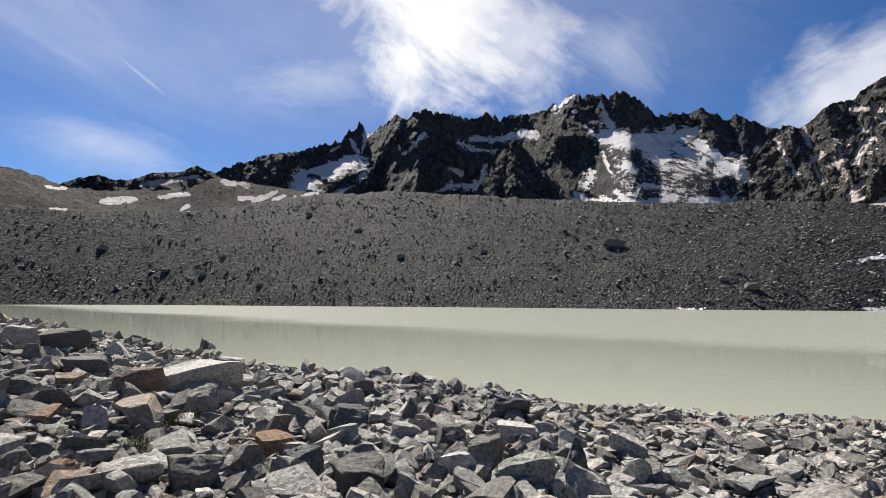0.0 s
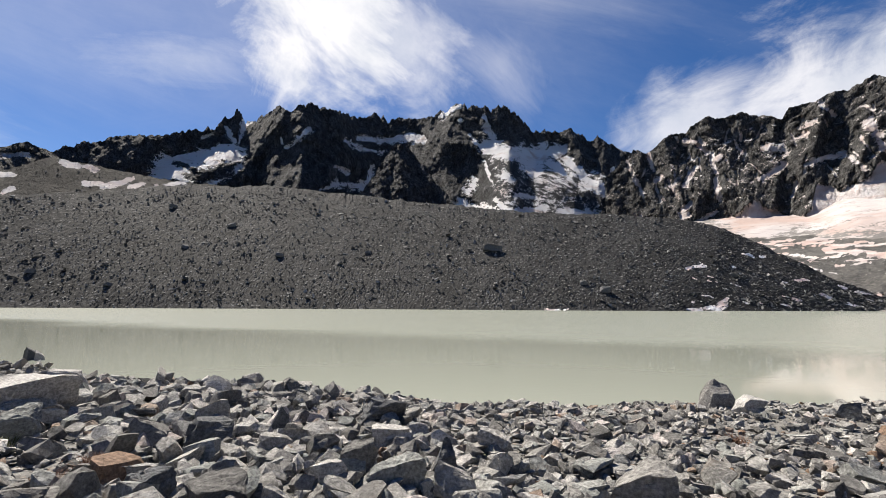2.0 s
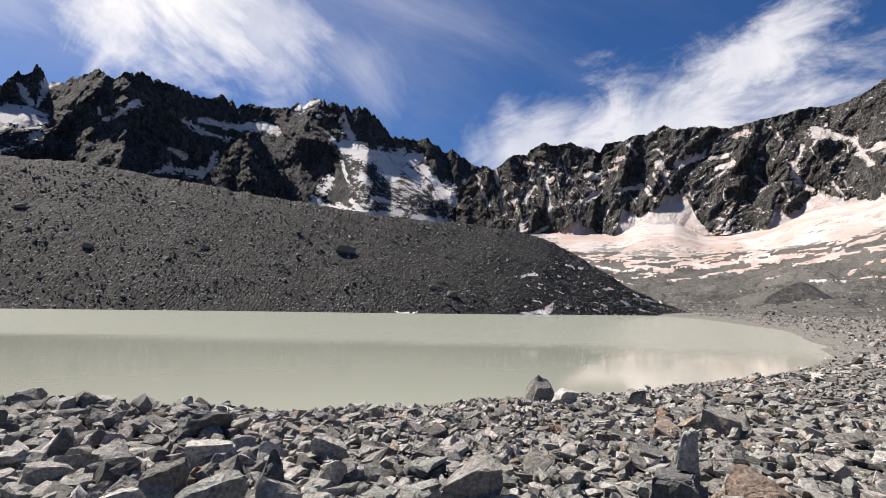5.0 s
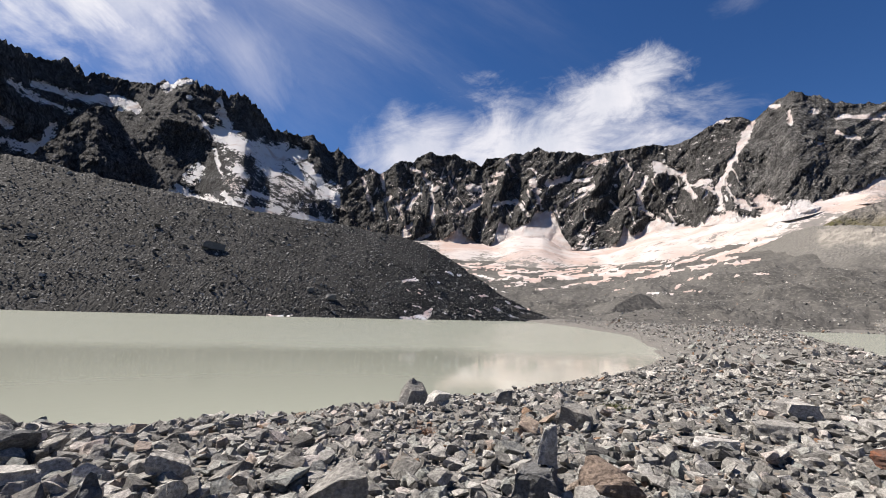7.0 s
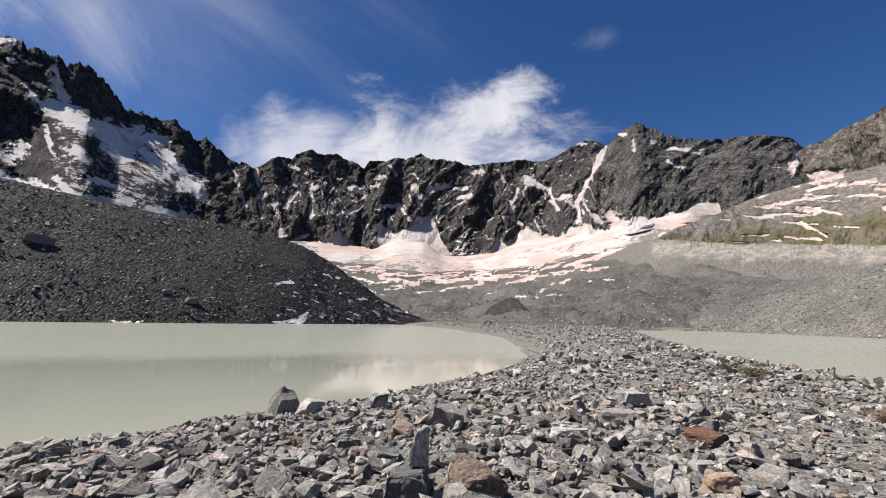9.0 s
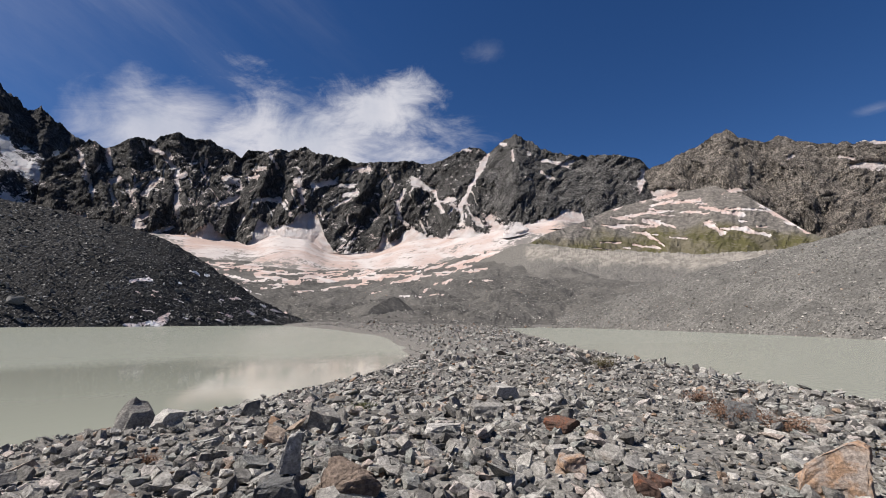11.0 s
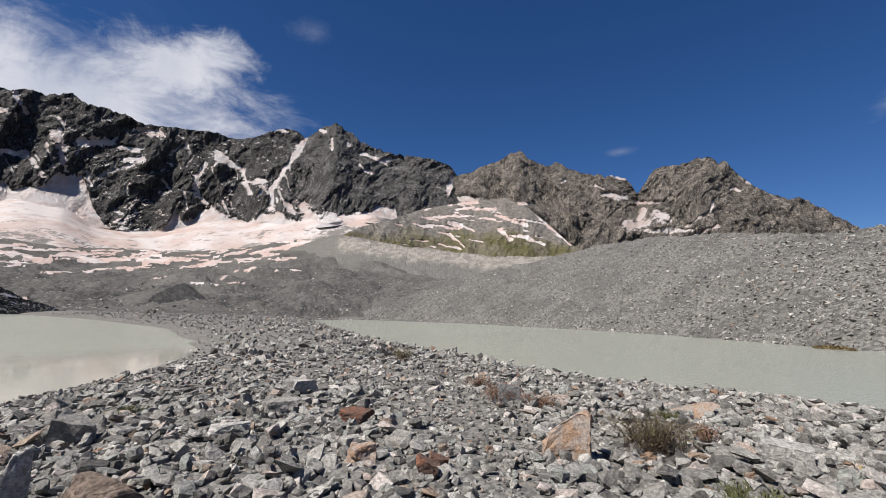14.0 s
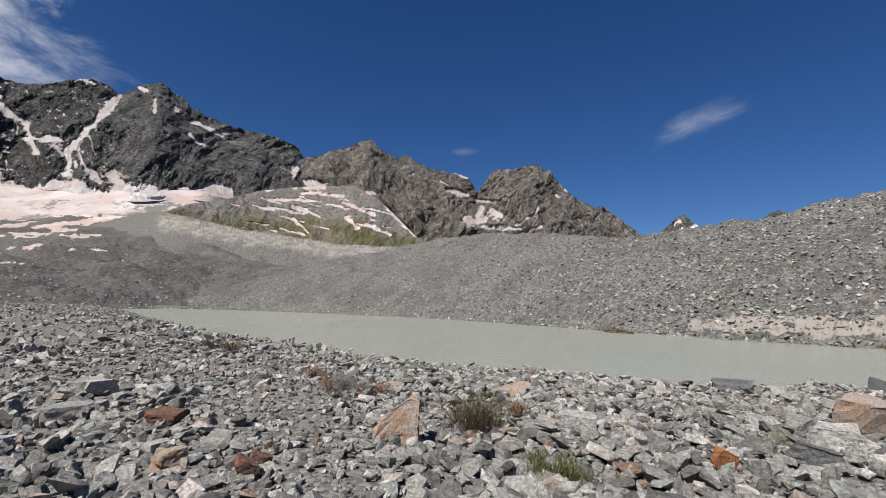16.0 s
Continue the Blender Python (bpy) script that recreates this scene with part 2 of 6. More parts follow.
def crag_material(name, a, b, warm, scale=0.02, pink=0.4, warmth=0.5, sun_gain=1.0):
    m, g = material(name)
    p = g.n("ShaderNodeNewGeometry").outputs["Position"]
    n1 = g.noise(g.scaled(p, (1, 1, 0.6)), scale, 7, 0.62, 0.5)
    n2 = g.noise(g.scaled(p, (1, 1, 0.35)), scale * 7, 7, 0.68, 0.4)
    col = g.mix(g.step(n1, 0.3, 0.7), a, b)
    col = g.mix(g.step(n2, 0.5, 0.75, 0.0, warmth), col, warm)
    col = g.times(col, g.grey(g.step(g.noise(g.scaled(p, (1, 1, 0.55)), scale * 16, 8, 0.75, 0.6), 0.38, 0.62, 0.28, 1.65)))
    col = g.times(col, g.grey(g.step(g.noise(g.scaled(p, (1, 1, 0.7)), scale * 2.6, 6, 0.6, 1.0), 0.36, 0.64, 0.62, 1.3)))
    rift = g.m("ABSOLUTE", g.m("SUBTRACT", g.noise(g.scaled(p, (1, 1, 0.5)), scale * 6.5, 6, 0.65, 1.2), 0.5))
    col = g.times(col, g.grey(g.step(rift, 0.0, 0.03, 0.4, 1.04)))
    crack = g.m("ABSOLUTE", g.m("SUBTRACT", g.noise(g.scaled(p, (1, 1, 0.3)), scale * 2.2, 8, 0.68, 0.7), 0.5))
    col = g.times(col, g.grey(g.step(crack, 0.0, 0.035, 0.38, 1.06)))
    if sun_gain > 1:  # lighter towards the south: the frontal sunlight there is put into the colour
        north = g.m("ADD", g.n("ShaderNodeSeparateXYZ", {0: p}).outputs[1], g.m("MULTIPLY", g.m("SUBTRACT", g.noise(p, 0.006, 5, 0.6), 0.5), 260.0))
        col = g.times(col, g.grey(g.step(north, 260.0, 110.0, 1.0, sun_gain)))
    col, f = snow_blend(g, p, col, 0.05, pink, 1.5, (0.82, 0.81, 0.815) if pink < 0.2 else (0.72, 0.685, 0.675), (0.6, 0.495, 0.455))
    h = g.m("ADD", g.m("MULTIPLY", n2, 1.0), g.m("MULTIPLY", g.noise(g.scaled(p, (1, 1, 0.45)), scale * 16, 8, 0.7), 0.5))
    finish(g, col, 0.9, g.m("ADD", h, g.step(rift, 0.0, 0.05, -0.25, 0.0)), 1.0, 7.0)
    return m


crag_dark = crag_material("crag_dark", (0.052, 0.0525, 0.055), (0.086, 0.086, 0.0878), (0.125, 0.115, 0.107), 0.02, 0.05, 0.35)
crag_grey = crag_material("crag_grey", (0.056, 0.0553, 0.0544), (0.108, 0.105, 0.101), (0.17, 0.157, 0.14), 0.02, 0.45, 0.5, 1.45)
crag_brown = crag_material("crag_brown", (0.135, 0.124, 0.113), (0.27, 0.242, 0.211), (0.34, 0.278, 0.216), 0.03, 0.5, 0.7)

# The wall's backlit shade is in this dark colour; pale blocks copy sunlit tops.
scree_backlit = scree_material("scree_backlit", (0.016, 0.0159, 0.0155), (0.052, 0.0515, 0.0502), (0.13, 0.1285, 0.125), 3.2, snow=True, blocks=(0.21, 0.2065, 0.2))
scree_grey = scree_material("scree_grey", (0.0629, 0.0614, 0.0577), (0.159, 0.154, 0.144), (0.244, 0.235, 0.218), 2.0, sand=True)


def valley_material(name, a, b, c, pink, scale):
    m, g = material(name)
    p = g.n("ShaderNodeNewGeometry").outputs["Position"]
    n = g.noise(p, 0.02, 6, 0.6, 0.5)
    f1 = g.noise(p, 0.5, 6, 0.7)
    col = g.mix(g.step(n, 0.35, 0.65), a, b)
    col = g.mix(g.step(f1, 0.45, 0.7), col, c)
    col, f = snow_blend(g, p, col, scale, pink, 0.8, (0.533, 0.511, 0.503), (0.429, 0.326, 0.289))
    finish(g, col, 0.9, g.m("ADD", n, f1), 0.8, 2.0)
    return m


valley_mat = valley_material("valley_rubble", (0.064, 0.0625, 0.059), (0.11, 0.106, 0.099), (0.165, 0.156, 0.143), 0.75, 0.05)
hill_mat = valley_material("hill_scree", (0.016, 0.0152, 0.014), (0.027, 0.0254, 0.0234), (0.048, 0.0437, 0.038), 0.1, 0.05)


def turf_material():
    m, g = material("alpine_turf")
    p = g.n("ShaderNodeNewGeometry").outputs["Position"]
    n = g.noise(p, 0.02, 6, 0.65, 0.6)
    f1 = g.noise(p, 0.16, 6, 0.7)
    col = g.mix(g.step(n, 0.4, 0.62), (0.075, 0.071, 0.031), (0.118, 0.106, 0.075))
    col = g.mix(g.step(f1, 0.5, 0.7), col, (0.159, 0.142, 0.118))
    col = g.mix(g.step(g.noise(p, 0.07, 5, 0.7), 0.58, 0.7, 0.0, 0.8), col, (0.0518, 0.0481, 0.0296))
    tall = g.m("ADD", g.n("ShaderNodeSeparateXYZ", {0: p}).outputs[2], g.m("MULTIPLY", g.m("SUBTRACT", g.noise(p, 0.012, 5, 0.6), 0.5), 120.0))
    scree = g.mix(g.step(f1, 0.4, 0.65), (0.105, 0.097, 0.088), (0.19, 0.175, 0.158))
    col = g.mix(g.step(tall, 122.0, 150.0), col, scree)
    col, f = snow_blend(g, p, col, 0.06, 0.6, 1.3, (0.518, 0.496, 0.488), (0.429, 0.326, 0.289))
    finish(g, col, 0.92, g.m("ADD", n, f1), 0.8, 3.0)
    return m


turf_mat = turf_material()


def glacier_material():
    m, g = material("glacier_snow")
    p = g.n("ShaderNodeNewGeometry").outputs["Position"]
    n = g.noise(p, 0.03, 6, 0.62, 0.5)
    col = g.mix(g.step(n, 0.35, 0.65), (0.156, 0.148, 0.141), (0.205, 0.193, 0.176))
    col, f = snow_blend(g, p, col, 0.03, 0.55, 1.3, (0.44, 0.412, 0.402), (0.37, 0.288, 0.256))
    rill = g.noise(g.scaled(p, (0.05, 0.05, 0.01)), 1.0, 6, 0.65, 0.8)
    col = g.mix(g.step(rill, 0.54, 0.66, 0.0, 0.55), col, (0.205, 0.185, 0.17))
    finish(g, col, 0.8, g.noise(p, 0.06, 8, 0.6), 0.5, 4.0)
    return m


glacier_mat = glacier_material()


def cut_material():
    """Bare face of a moraine, fluted by runnels."""
    m, g = material("moraine_face")
    geo = g.n("ShaderNodeNewGeometry").outputs["Position"]
    at = g.n("ShaderNodeAttribute", attribute_name="snow").outputs["Fac"]
    n = g.noise(g.scaled(geo, (0.16, 0.16, 0.012)), 1.0, 5, 0.65)
    f1 = g.noise(geo, 0.6, 6, 0.72)
    col = g.mix(g.step(f1, 0.35, 0.7), (0.0962, 0.0932, 0.0881), (0.174, 0.166, 0.153))
    pale = g.mix(g.step(n, 0.4, 0.62), (0.165, 0.154, 0.138), (0.265, 0.247, 0.22))
    col = g.mix(g.step(at, -0.3, 0.6), col, pale)
    finish(g, col, 0.92, g.m("ADD", g.m("MULTIPLY", f1, 0.6), n), 0.7, 2.0)
    return m


cut_mat = cut_material()


def gravel_material():
    m, g = material("gravel")
    p = g.n("ShaderNodeNewGeometry").outputs["Position"]
    vor = g.n("ShaderNodeTexVoronoi", {"Vector": p, "Scale": 22.0}, feature="F1")
    cell = g.n("ShaderNodeSeparateColor", {0: vor.outputs["Color"]}).outputs[0]
    n = g.noise(p, 0.8, 6, 0.65)
    fine = g.noise(p, 90.0, 4, 0.6)
    # Fines' own dark tone, with the shade of gaps between stones added in colour.
    col = g.ramp(cell, [(0.0, (0.074, 0.0725, 0.0696)), (0.5, (0.133, 0.129, 0.121)), (0.9, (0.215, 0.207, 0.192)), (1.0, (0.185, 0.148, 0.115))])
    col = g.mix(g.step(n, 0.5, 0.7, 0.0, 0.6), col, (0.141, 0.13, 0.115))
    col = g.mix(g.step(fine, 0.45, 0.65, 0.0, 0.4), col, (0.0962, 0.0962, 0.0925))
    finish(g, col, 0.93, g.m("ADD", g.m("MULTIPLY", vor.outputs["Distance"], -1.2), g.m("MULTIPLY", fine, 0.2)), 0.8, 0.012)
    return m


gravel_mat = gravel_material()


def water_material():
    """Milky meltwater: rock flour makes it opaque; a light breeze roughens broad lanes of it."""
    m, g = material("glacial_meltwater")
    p = g.n("ShaderNodeNewGeometry").outputs["Position"]
    sep = g.n("ShaderNodeSeparateXYZ", {0: p})
    line = g.m("ADD", sep.outputs[1], g.m("MULTIPLY", sep.outputs[0], 0.75))
    lane = g.m("ADD", g.m("MULTIPLY", g.m("SUBTRACT", line, 10.5), 0.032), g.m("MULTIPLY", g.m("SUBTRACT", g.noise(g.scaled(p, (0.03, 0.08, 1.0)), 1.0, 4, 0.55, 0.4), 0.5), 0.5))
    lane = g.m("MAXIMUM", lane, g.step(sep.outputs[1], 12.0, -4.0, 0.0, 0.85))
    murk = g.noise(p, 0.03, 3, 0.5)
    col = g.mix(murk, (0.252, 0.268, 0.226), (0.27, 0.286, 0.243))
    rip = g.m("ADD", g.noise(g.scaled(p, (1.6, 3.2, 1.0)), 1.0, 4, 0.6), g.m("MULTIPLY", g.noise(p, 7.0, 3, 0.6), 0.4))
    bump = g.n("ShaderNodeBump", {"Height": rip, "Strength": g.step(lane, 0.6, 0.95, 0.04, 0.8), "Distance": 0.05})
    b = g.n("ShaderNodeBsdfPrincipled", {"Base Color": col, "Roughness": g.step(lane, 0.6, 0.95, 0.06, 0.24), "IOR": 1.33, "Normal": bump.outputs[0]})
    g.n("ShaderNodeOutputMaterial", {0: b.outputs[0]})
    return m


water_mat = water_material()


def plain(name, colour, rough=0.8, var=0.35, scale=20.0):
    m, g = material(name)
    p = g.n("ShaderNodeNewGeometry")
    n = g.noise(p.outputs["Position"], scale, 4, 0.6)
    k = g.m("ADD", g.m("MULTIPLY", p.outputs["Random Per Island"], 0.6), g.m("MULTIPLY", n, 0.4))
    col = g.mix(k, tuple(c * (1 - var) for c in colour), tuple(min(1, c * (1 + var)) for c in colour))
    finish(g, col, rough)
    return m


twig_mat = plain("twig_bark", (0.074, 0.0555, 0.0407))
leaf_mat = plain("willow_leaf", (0.085, 0.073, 0.036), 0.6)
grass_mat = plain("grass_blade", (0.075, 0.08, 0.032), 0.6)
dry_mat = plain("dry_herb", (0.163, 0.0962, 0.0666), 0.8)
flower_mat = plain("yellow_flower", (0.407, 0.311, 0.0222), 0.6)


# ---- shapes ----
def smooth01(x):
    x = np.clip(x, 0, 1)
    return x * x * (3 - 2 * x)


def lattice(ix, iy, iz, seed):
    seed = np.int64(int(seed) % 9973)
    h = (ix.astype(np.int64) * 374761393 + iy.astype(np.int64) * 668265263 + iz.astype(np.int64) * 1440662683 + seed * 974711) & 0xFFFFFFFF
    h = ((h ^ (h >> 13)) * 1274126177) & 0xFFFFFFFF
    h = ((h ^ (h >> 15)) * 2246822519) & 0xFFFFFFFF
    return ((h ^ (h >> 16)) & 0xFFFFFF) / float(0xFFFFFF)


def vnoise(x, y, z=0.0, seed=0):
    """Smooth value noise in 0..1."""
    x, y, z = np.broadcast_arrays(np.asarray(x, float), y, z)
    x, y, z = np.atleast_1d(x), np.atleast_1d(y), np.atleast_1d(z)
    ix, iy, iz = np.floor(x), np.floor(y), np.floor(z)
    fx, fy, fz = [f * f * f * (f * (f * 6 - 15) + 10) for f in (x - ix, y - iy, z - iz)]
    out = 0
    for dx in (0, 1):
        for dy in (0, 1):
            for dz in (0, 1):
                k = (fx if dx else 1 - fx) * (fy if dy else 1 - fy) * (fz if dz else 1 - fz)
                out = out + k * lattice(ix + dx, iy + dy, iz + dz, seed)
    return out


def fbm(x, y, z=0.0, octaves=5, seed=0, gain=0.5):
    out, amp, norm = 0, 1.0, 0.0
    for o in range(octaves):
        f = 2.03 ** o
        out, norm = out + amp * vnoise(np.asarray(x) * f, np.asarray(y) * f, np.asarray(z) * f, seed + o * 17), norm + amp
        amp *= gain
    return out / norm


def ridged(x, y, z=0.0, octaves=4, seed=0, gain=0.5):
    out, amp, norm = 0, 1.0, 0.0
    for o in range(octaves):
        f = 2.1 ** o
        out, norm = out + amp * (1 - np.abs(2 * vnoise(np.asarray(x) * f, np.asarray(y) * f, np.asarray(z) * f, seed + o * 31) - 1)), norm + amp
        amp *= gain
    return out / norm


def gnoise(x, y, seed=0):
    """Gradient noise, about -0.7 to 0.7."""
    x, y = np.asarray(x, float), np.asarray(y, float)
    ix, iy = np.floor(x), np.floor(y)
    fx, fy = x - ix, y - iy
    ux, uy = [f * f * f * (f * (f * 6 - 15) + 10) for f in (fx, fy)]
    out = 0
    for dx in (0, 1):
        for dy in (0, 1):
            a = lattice(ix + dx, iy + dy, ix * 0 + 3, seed) * 2 * np.pi
            out = out + (ux if dx else 1 - ux) * (uy if dy else 1 - uy) * (np.cos(a) * (fx - dx) + np.sin(a) * (fy - dy))
    return out


def arete(x, y, seed, octaves=6, gain=0.55):
    """Sharp crests that branch into spurs, with smooth hollows between them; about 0 to 1."""
    out, amp, norm, weight = 0, 1.0, 0.0, 1.0
    for o in range(octaves):
        f = 2.07 ** o
        n = np.clip(1 - 1.5 * np.abs(gnoise(x * f + 13.7 * o, y * f - 7.1 * o, seed + o * 19)), 0, 1) ** 1.6
        out, norm = out + amp * n * weight, norm + amp
        weight = np.clip(0.35 + n, 0, 1)
        amp *= gain
    return out / norm


def facets(x, y, seed, octaves=5, gain=0.5, shrink=0.47, lean=0.6):
    """Broken rock: pyramids of many sizes, leaning either way, the highest face showing; about 0 to 1."""
    out, amp, norm, f = 0, 1.0, 0.0, 1.0
    for o in range(octaves):
        skew = 0.35 * (1 if o % 2 else -1)
        px, py = (x + skew * y) * f + 31.7 * o, y * f - 17.3 * o
        ix, iy = np.floor(px), np.floor(py)
        best = np.zeros(np.shape(px))
        for dx in (-1, 0, 1):
            for dy in (-1, 0, 1):
                cx, cy = ix + dx, iy + dy
                k = [lattice(cx, cy, cx * 0 + q, seed + o * 29) for q in (1, 2, 3, 4)]
                ax, ay = px - cx - k[0], py - cy - k[1]
                turn = (k[2] - 0.5) * 2 * lean
                a, b = ax * np.cos(turn) + ay * np.sin(turn), ay * np.cos(turn) - ax * np.sin(turn)
                best = np.maximum(best, (0.5 + 0.5 * k[3]) * (1 - np.abs(a) - np.abs(b)))
        out, norm = out + amp * best, norm + amp
        amp, f = amp * gain, f / shrink
    return out / norm / 0.75


def mesh_of(name, verts, faces, mat, flat=True, snow=None):
    """A mesh from arrays; all faces have the same number of corners."""
    verts, faces = np.asarray(verts, np.float32), np.asarray(faces, np.int32)
    k = faces.shape[1]
    me = bpy.data.meshes.new(name)
    me.vertices.add(len(verts))
    me.vertices.foreach_set("co", verts.ravel())
    me.loops.add(faces.size)
    me.loops.foreach_set("vertex_index", faces.ravel())
    me.polygons.add(len(faces))
    me.polygons.foreach_set("loop_start", np.arange(0, faces.size, k, dtype=np.int32))
    me.update(calc_edges=True)
    me.polygons.foreach_set("use_smooth", np.full(len(faces), not flat))
    if snow is not None:
        me.attributes.new("snow", "FLOAT", "POINT").data.foreach_set("value", np.asarray(snow, np.float32).ravel())
    me.materials.append(mat)
    me.validate()
    return me


def grid_faces(nu, nv, wrap=False):
    i = np.arange(nu * nv).reshape(nu, nv)
    j = np.roll(i, -1, axis=1) if wrap else i[:, 1:]
    i = i if wrap else i[:, :-1]
    return np.stack([i[:-1], j[:-1], j[1:], i[1:]], -1).reshape(-1, 4)


EYE_Z = 1.6
WATER_Z = -0.9


def strokes_mask(bearing, rise, strokes):
    """How deep inside a snow streak a place lies: streaks are given by two ends (bearing, rise) and a half width, in degrees from the shore."""
    best = np.full(np.shape(bearing), -1.5)
    bearing = bearing + 0.45 * (fbm(bearing * 0.9, rise * 0.9, 1, 5, 301, 0.6) - 0.5)
    rise = rise + 0.4 * (fbm(bearing * 0.9, rise * 0.9, 5, 5, 302, 0.6) - 0.5)
    for a0, e0, a1, e1, half in strokes:
        near = (bearing > min(a0, a1) - 4 * half - 1) & (bearing < max(a0, a1) + 4 * half + 1)
        b, e = bearing[near], rise[near]
        dx, dy = a1 - a0, e1 - e0
        t = np.clip(((b - a0) * dx + (e - e0) * dy) / (dx * dx + dy * dy + 1e-9), 0, 1)
        swell = 0.65 + 0.9 * vnoise(t * np.hypot(dx, dy) * 1.3 + a0, e0, 0, 303)
        d = np.hypot(b - a0 - t * dx, (e - e0 - t * dy) * 1.15) / (half * swell)
        best[near] = np.maximum(best[near], np.clip(1.05 - d, -1.5, 1))
    gaps = fbm(bearing * 2.2, rise * 4.0, 9, 5, 309, 0.65)
    return best - 2.0 * np.maximum(gaps - 0.5, 0)


SURFACES = {}


def sheet(name, rows, mat, columns, levels, curve=1.0, back=0.6, folds=(), lumps=(), jag=0.0, jag_size=30.0, strokes=(), speckle=None, seed=1, flat=True, label="", category="", grit=0.0):
    """A slope that climbs from a foot line to a crest and falls away behind it. Rows: bearing, foot distance, foot height, crest distance, rise angle of the crest."""
    rows = np.array(rows, float)
    b = np.linspace(rows[0, 0], rows[-1, 0], columns)
    r0, z0, r1, el = [np.interp(b, rows[:, 0], rows[:, i]) for i in range(1, 5)]
    wide = columns // 50
    r0, r1 = [np.convolve(np.pad(q, wide, mode="edge"), np.ones(2 * wide + 1) / (2 * wide + 1), "valid") for q in (r0, r1)]
    z1 = EYE_Z + r1 * np.tan(np.radians(el))
    u = np.concatenate([np.linspace(0, 1, levels), 1 + np.linspace(0, 1, max(6, levels // 5))[1:]])[:, None]
    t = np.minimum(u, 1)
    over = np.maximum(u - 1, 0)
    r = r0 + (r1 - r0) * t + over * back * (z1 - z0) * 1.6
    z = z0 + (z1 - z0) * t ** curve - over ** 1.2 * (z1 - z0) * 0.95
    arc = np.radians(b)[None] * np.mean(r1) + 0 * u
    bb = np.broadcast_to(b, z.shape)
    shift = 0
    for amp, wide, tall, kind, s in folds:
        x, h = arc / wide, z / tall
        f = ridged(x, h, s * 3.7, 3, seed + s, 0.6) if kind == "ridge" else fbm(x, h, s, 5, seed + s)
        shift = shift + amp * (f - 0.5) * 2
    fade = smooth01(t / 0.12) * (1 - 0.6 * smooth01((t - 0.5) / 0.5))
    scale_r = 1 - shift * fade / r
    z = EYE_Z + (z - EYE_Z) * np.where(u <= 1, scale_r, 1)
    r = r * np.where(u <= 1, scale_r, 1)
    if jag:
        j = 1.5 * (ridged(arc / jag_size, 0.37, 0, 3, seed + 91, 0.6) - 0.65) + 1.1 * (ridged(arc / (jag_size * 0.3), 0.37, 0, 3, seed + 95, 0.65) ** 2 - 0.45)
        z = z + jag * j * smooth01((t - 0.84) / 0.16) * (1 - smooth01(over * 3))
    x, y = r * np.sin(np.radians(b)), r * np.cos(np.radians(b))
    for amp, size in lumps:
        z = z + amp * (fbm(x / size, y / size, 0, 5, seed + 3) - 0.5) * 2 * smooth01(t / 0.1) * (1 - 0.5 * t)
    if grit:
        i, j = np.meshgrid(np.arange(z.shape[0]), np.arange(z.shape[1]), indexing="ij")
        z = z + grit * (lattice(i, j, i * 0, seed + 400) - 0.5) * (0.5 + fbm(x / (grit * 40), y / (grit * 40), 0, 3, seed + 401)) * smooth01(t / 0.04)
    snow = np.full(z.shape, -1.5)
    rise = np.degrees(np.arctan2(z - EYE_Z, np.hypot(x, y)))
    if strokes:
        snow = np.maximum(snow, strokes_mask(bb, rise, strokes))
    if speckle:
        ddz, ddr = np.gradient(z, axis=0), np.gradient(r, axis=0)
        ledge = smooth01((ddr / np.hypot(ddr, ddz) - 0.7) / 0.28)
        snow = np.maximum(snow, speckle(bb, rise, ledge))
    v = np.stack([x, y, z], -1).reshape(-1, 3)
    SURFACES[label] = v.reshape(*z.shape, 3)[:levels]
    me = mesh_of(name, v, grid_faces(*z.shape), mat, flat, snow)
    me.flip_normals()
    ob = new(name, me)
    return tagged(ob, label, category, kind="structure")


FEET = {}


def blurred(a, k):
    """Box blur along both axes."""
    for axis, n in ((0, max(1, k // 3)), (1, k)):
        pad = [(n, n) if i == axis else (0, 0) for i in (0, 1)]
        c = np.cumsum(np.pad(a, pad, mode="edge"), axis=axis)
        hi, lo = np.take(c, range(2 * n, c.shape[axis]), axis), np.take(c, range(0, c.shape[axis] - 2 * n), axis)
        a = (hi - lo) / (2 * n)
    return a


def spur_relief(bearing, rise, spurs, seed):
    """Buttresses: roof-shaped ribs between two places on a face (bearing and rise), with a half width in degrees and a height in metres."""
    wb = bearing + 0.8 * (fbm(bearing * 0.8, rise * 0.8, 3, 5, seed + 611, 0.6) - 0.5)
    out = np.zeros(bearing.shape)
    for a0, e0, a1, e1, half, amp in spurs:
        dx, dy = a1 - a0, e1 - e0
        t = np.clip(((wb - a0) * dx + (rise - e0) * dy) / (dx * dx + dy * dy), -0.2, 1.3)
        tc = np.clip(t, 0, 1.1)
        d = np.hypot(wb - a0 - tc * dx, (rise - e0 - tc * dy) * 0.8) / (half * (0.45 + 0.75 * tc))
        out = np.maximum(out, amp * np.clip(1 - d, 0, 1) * (0.25 + 0.75 * tc))
    return out


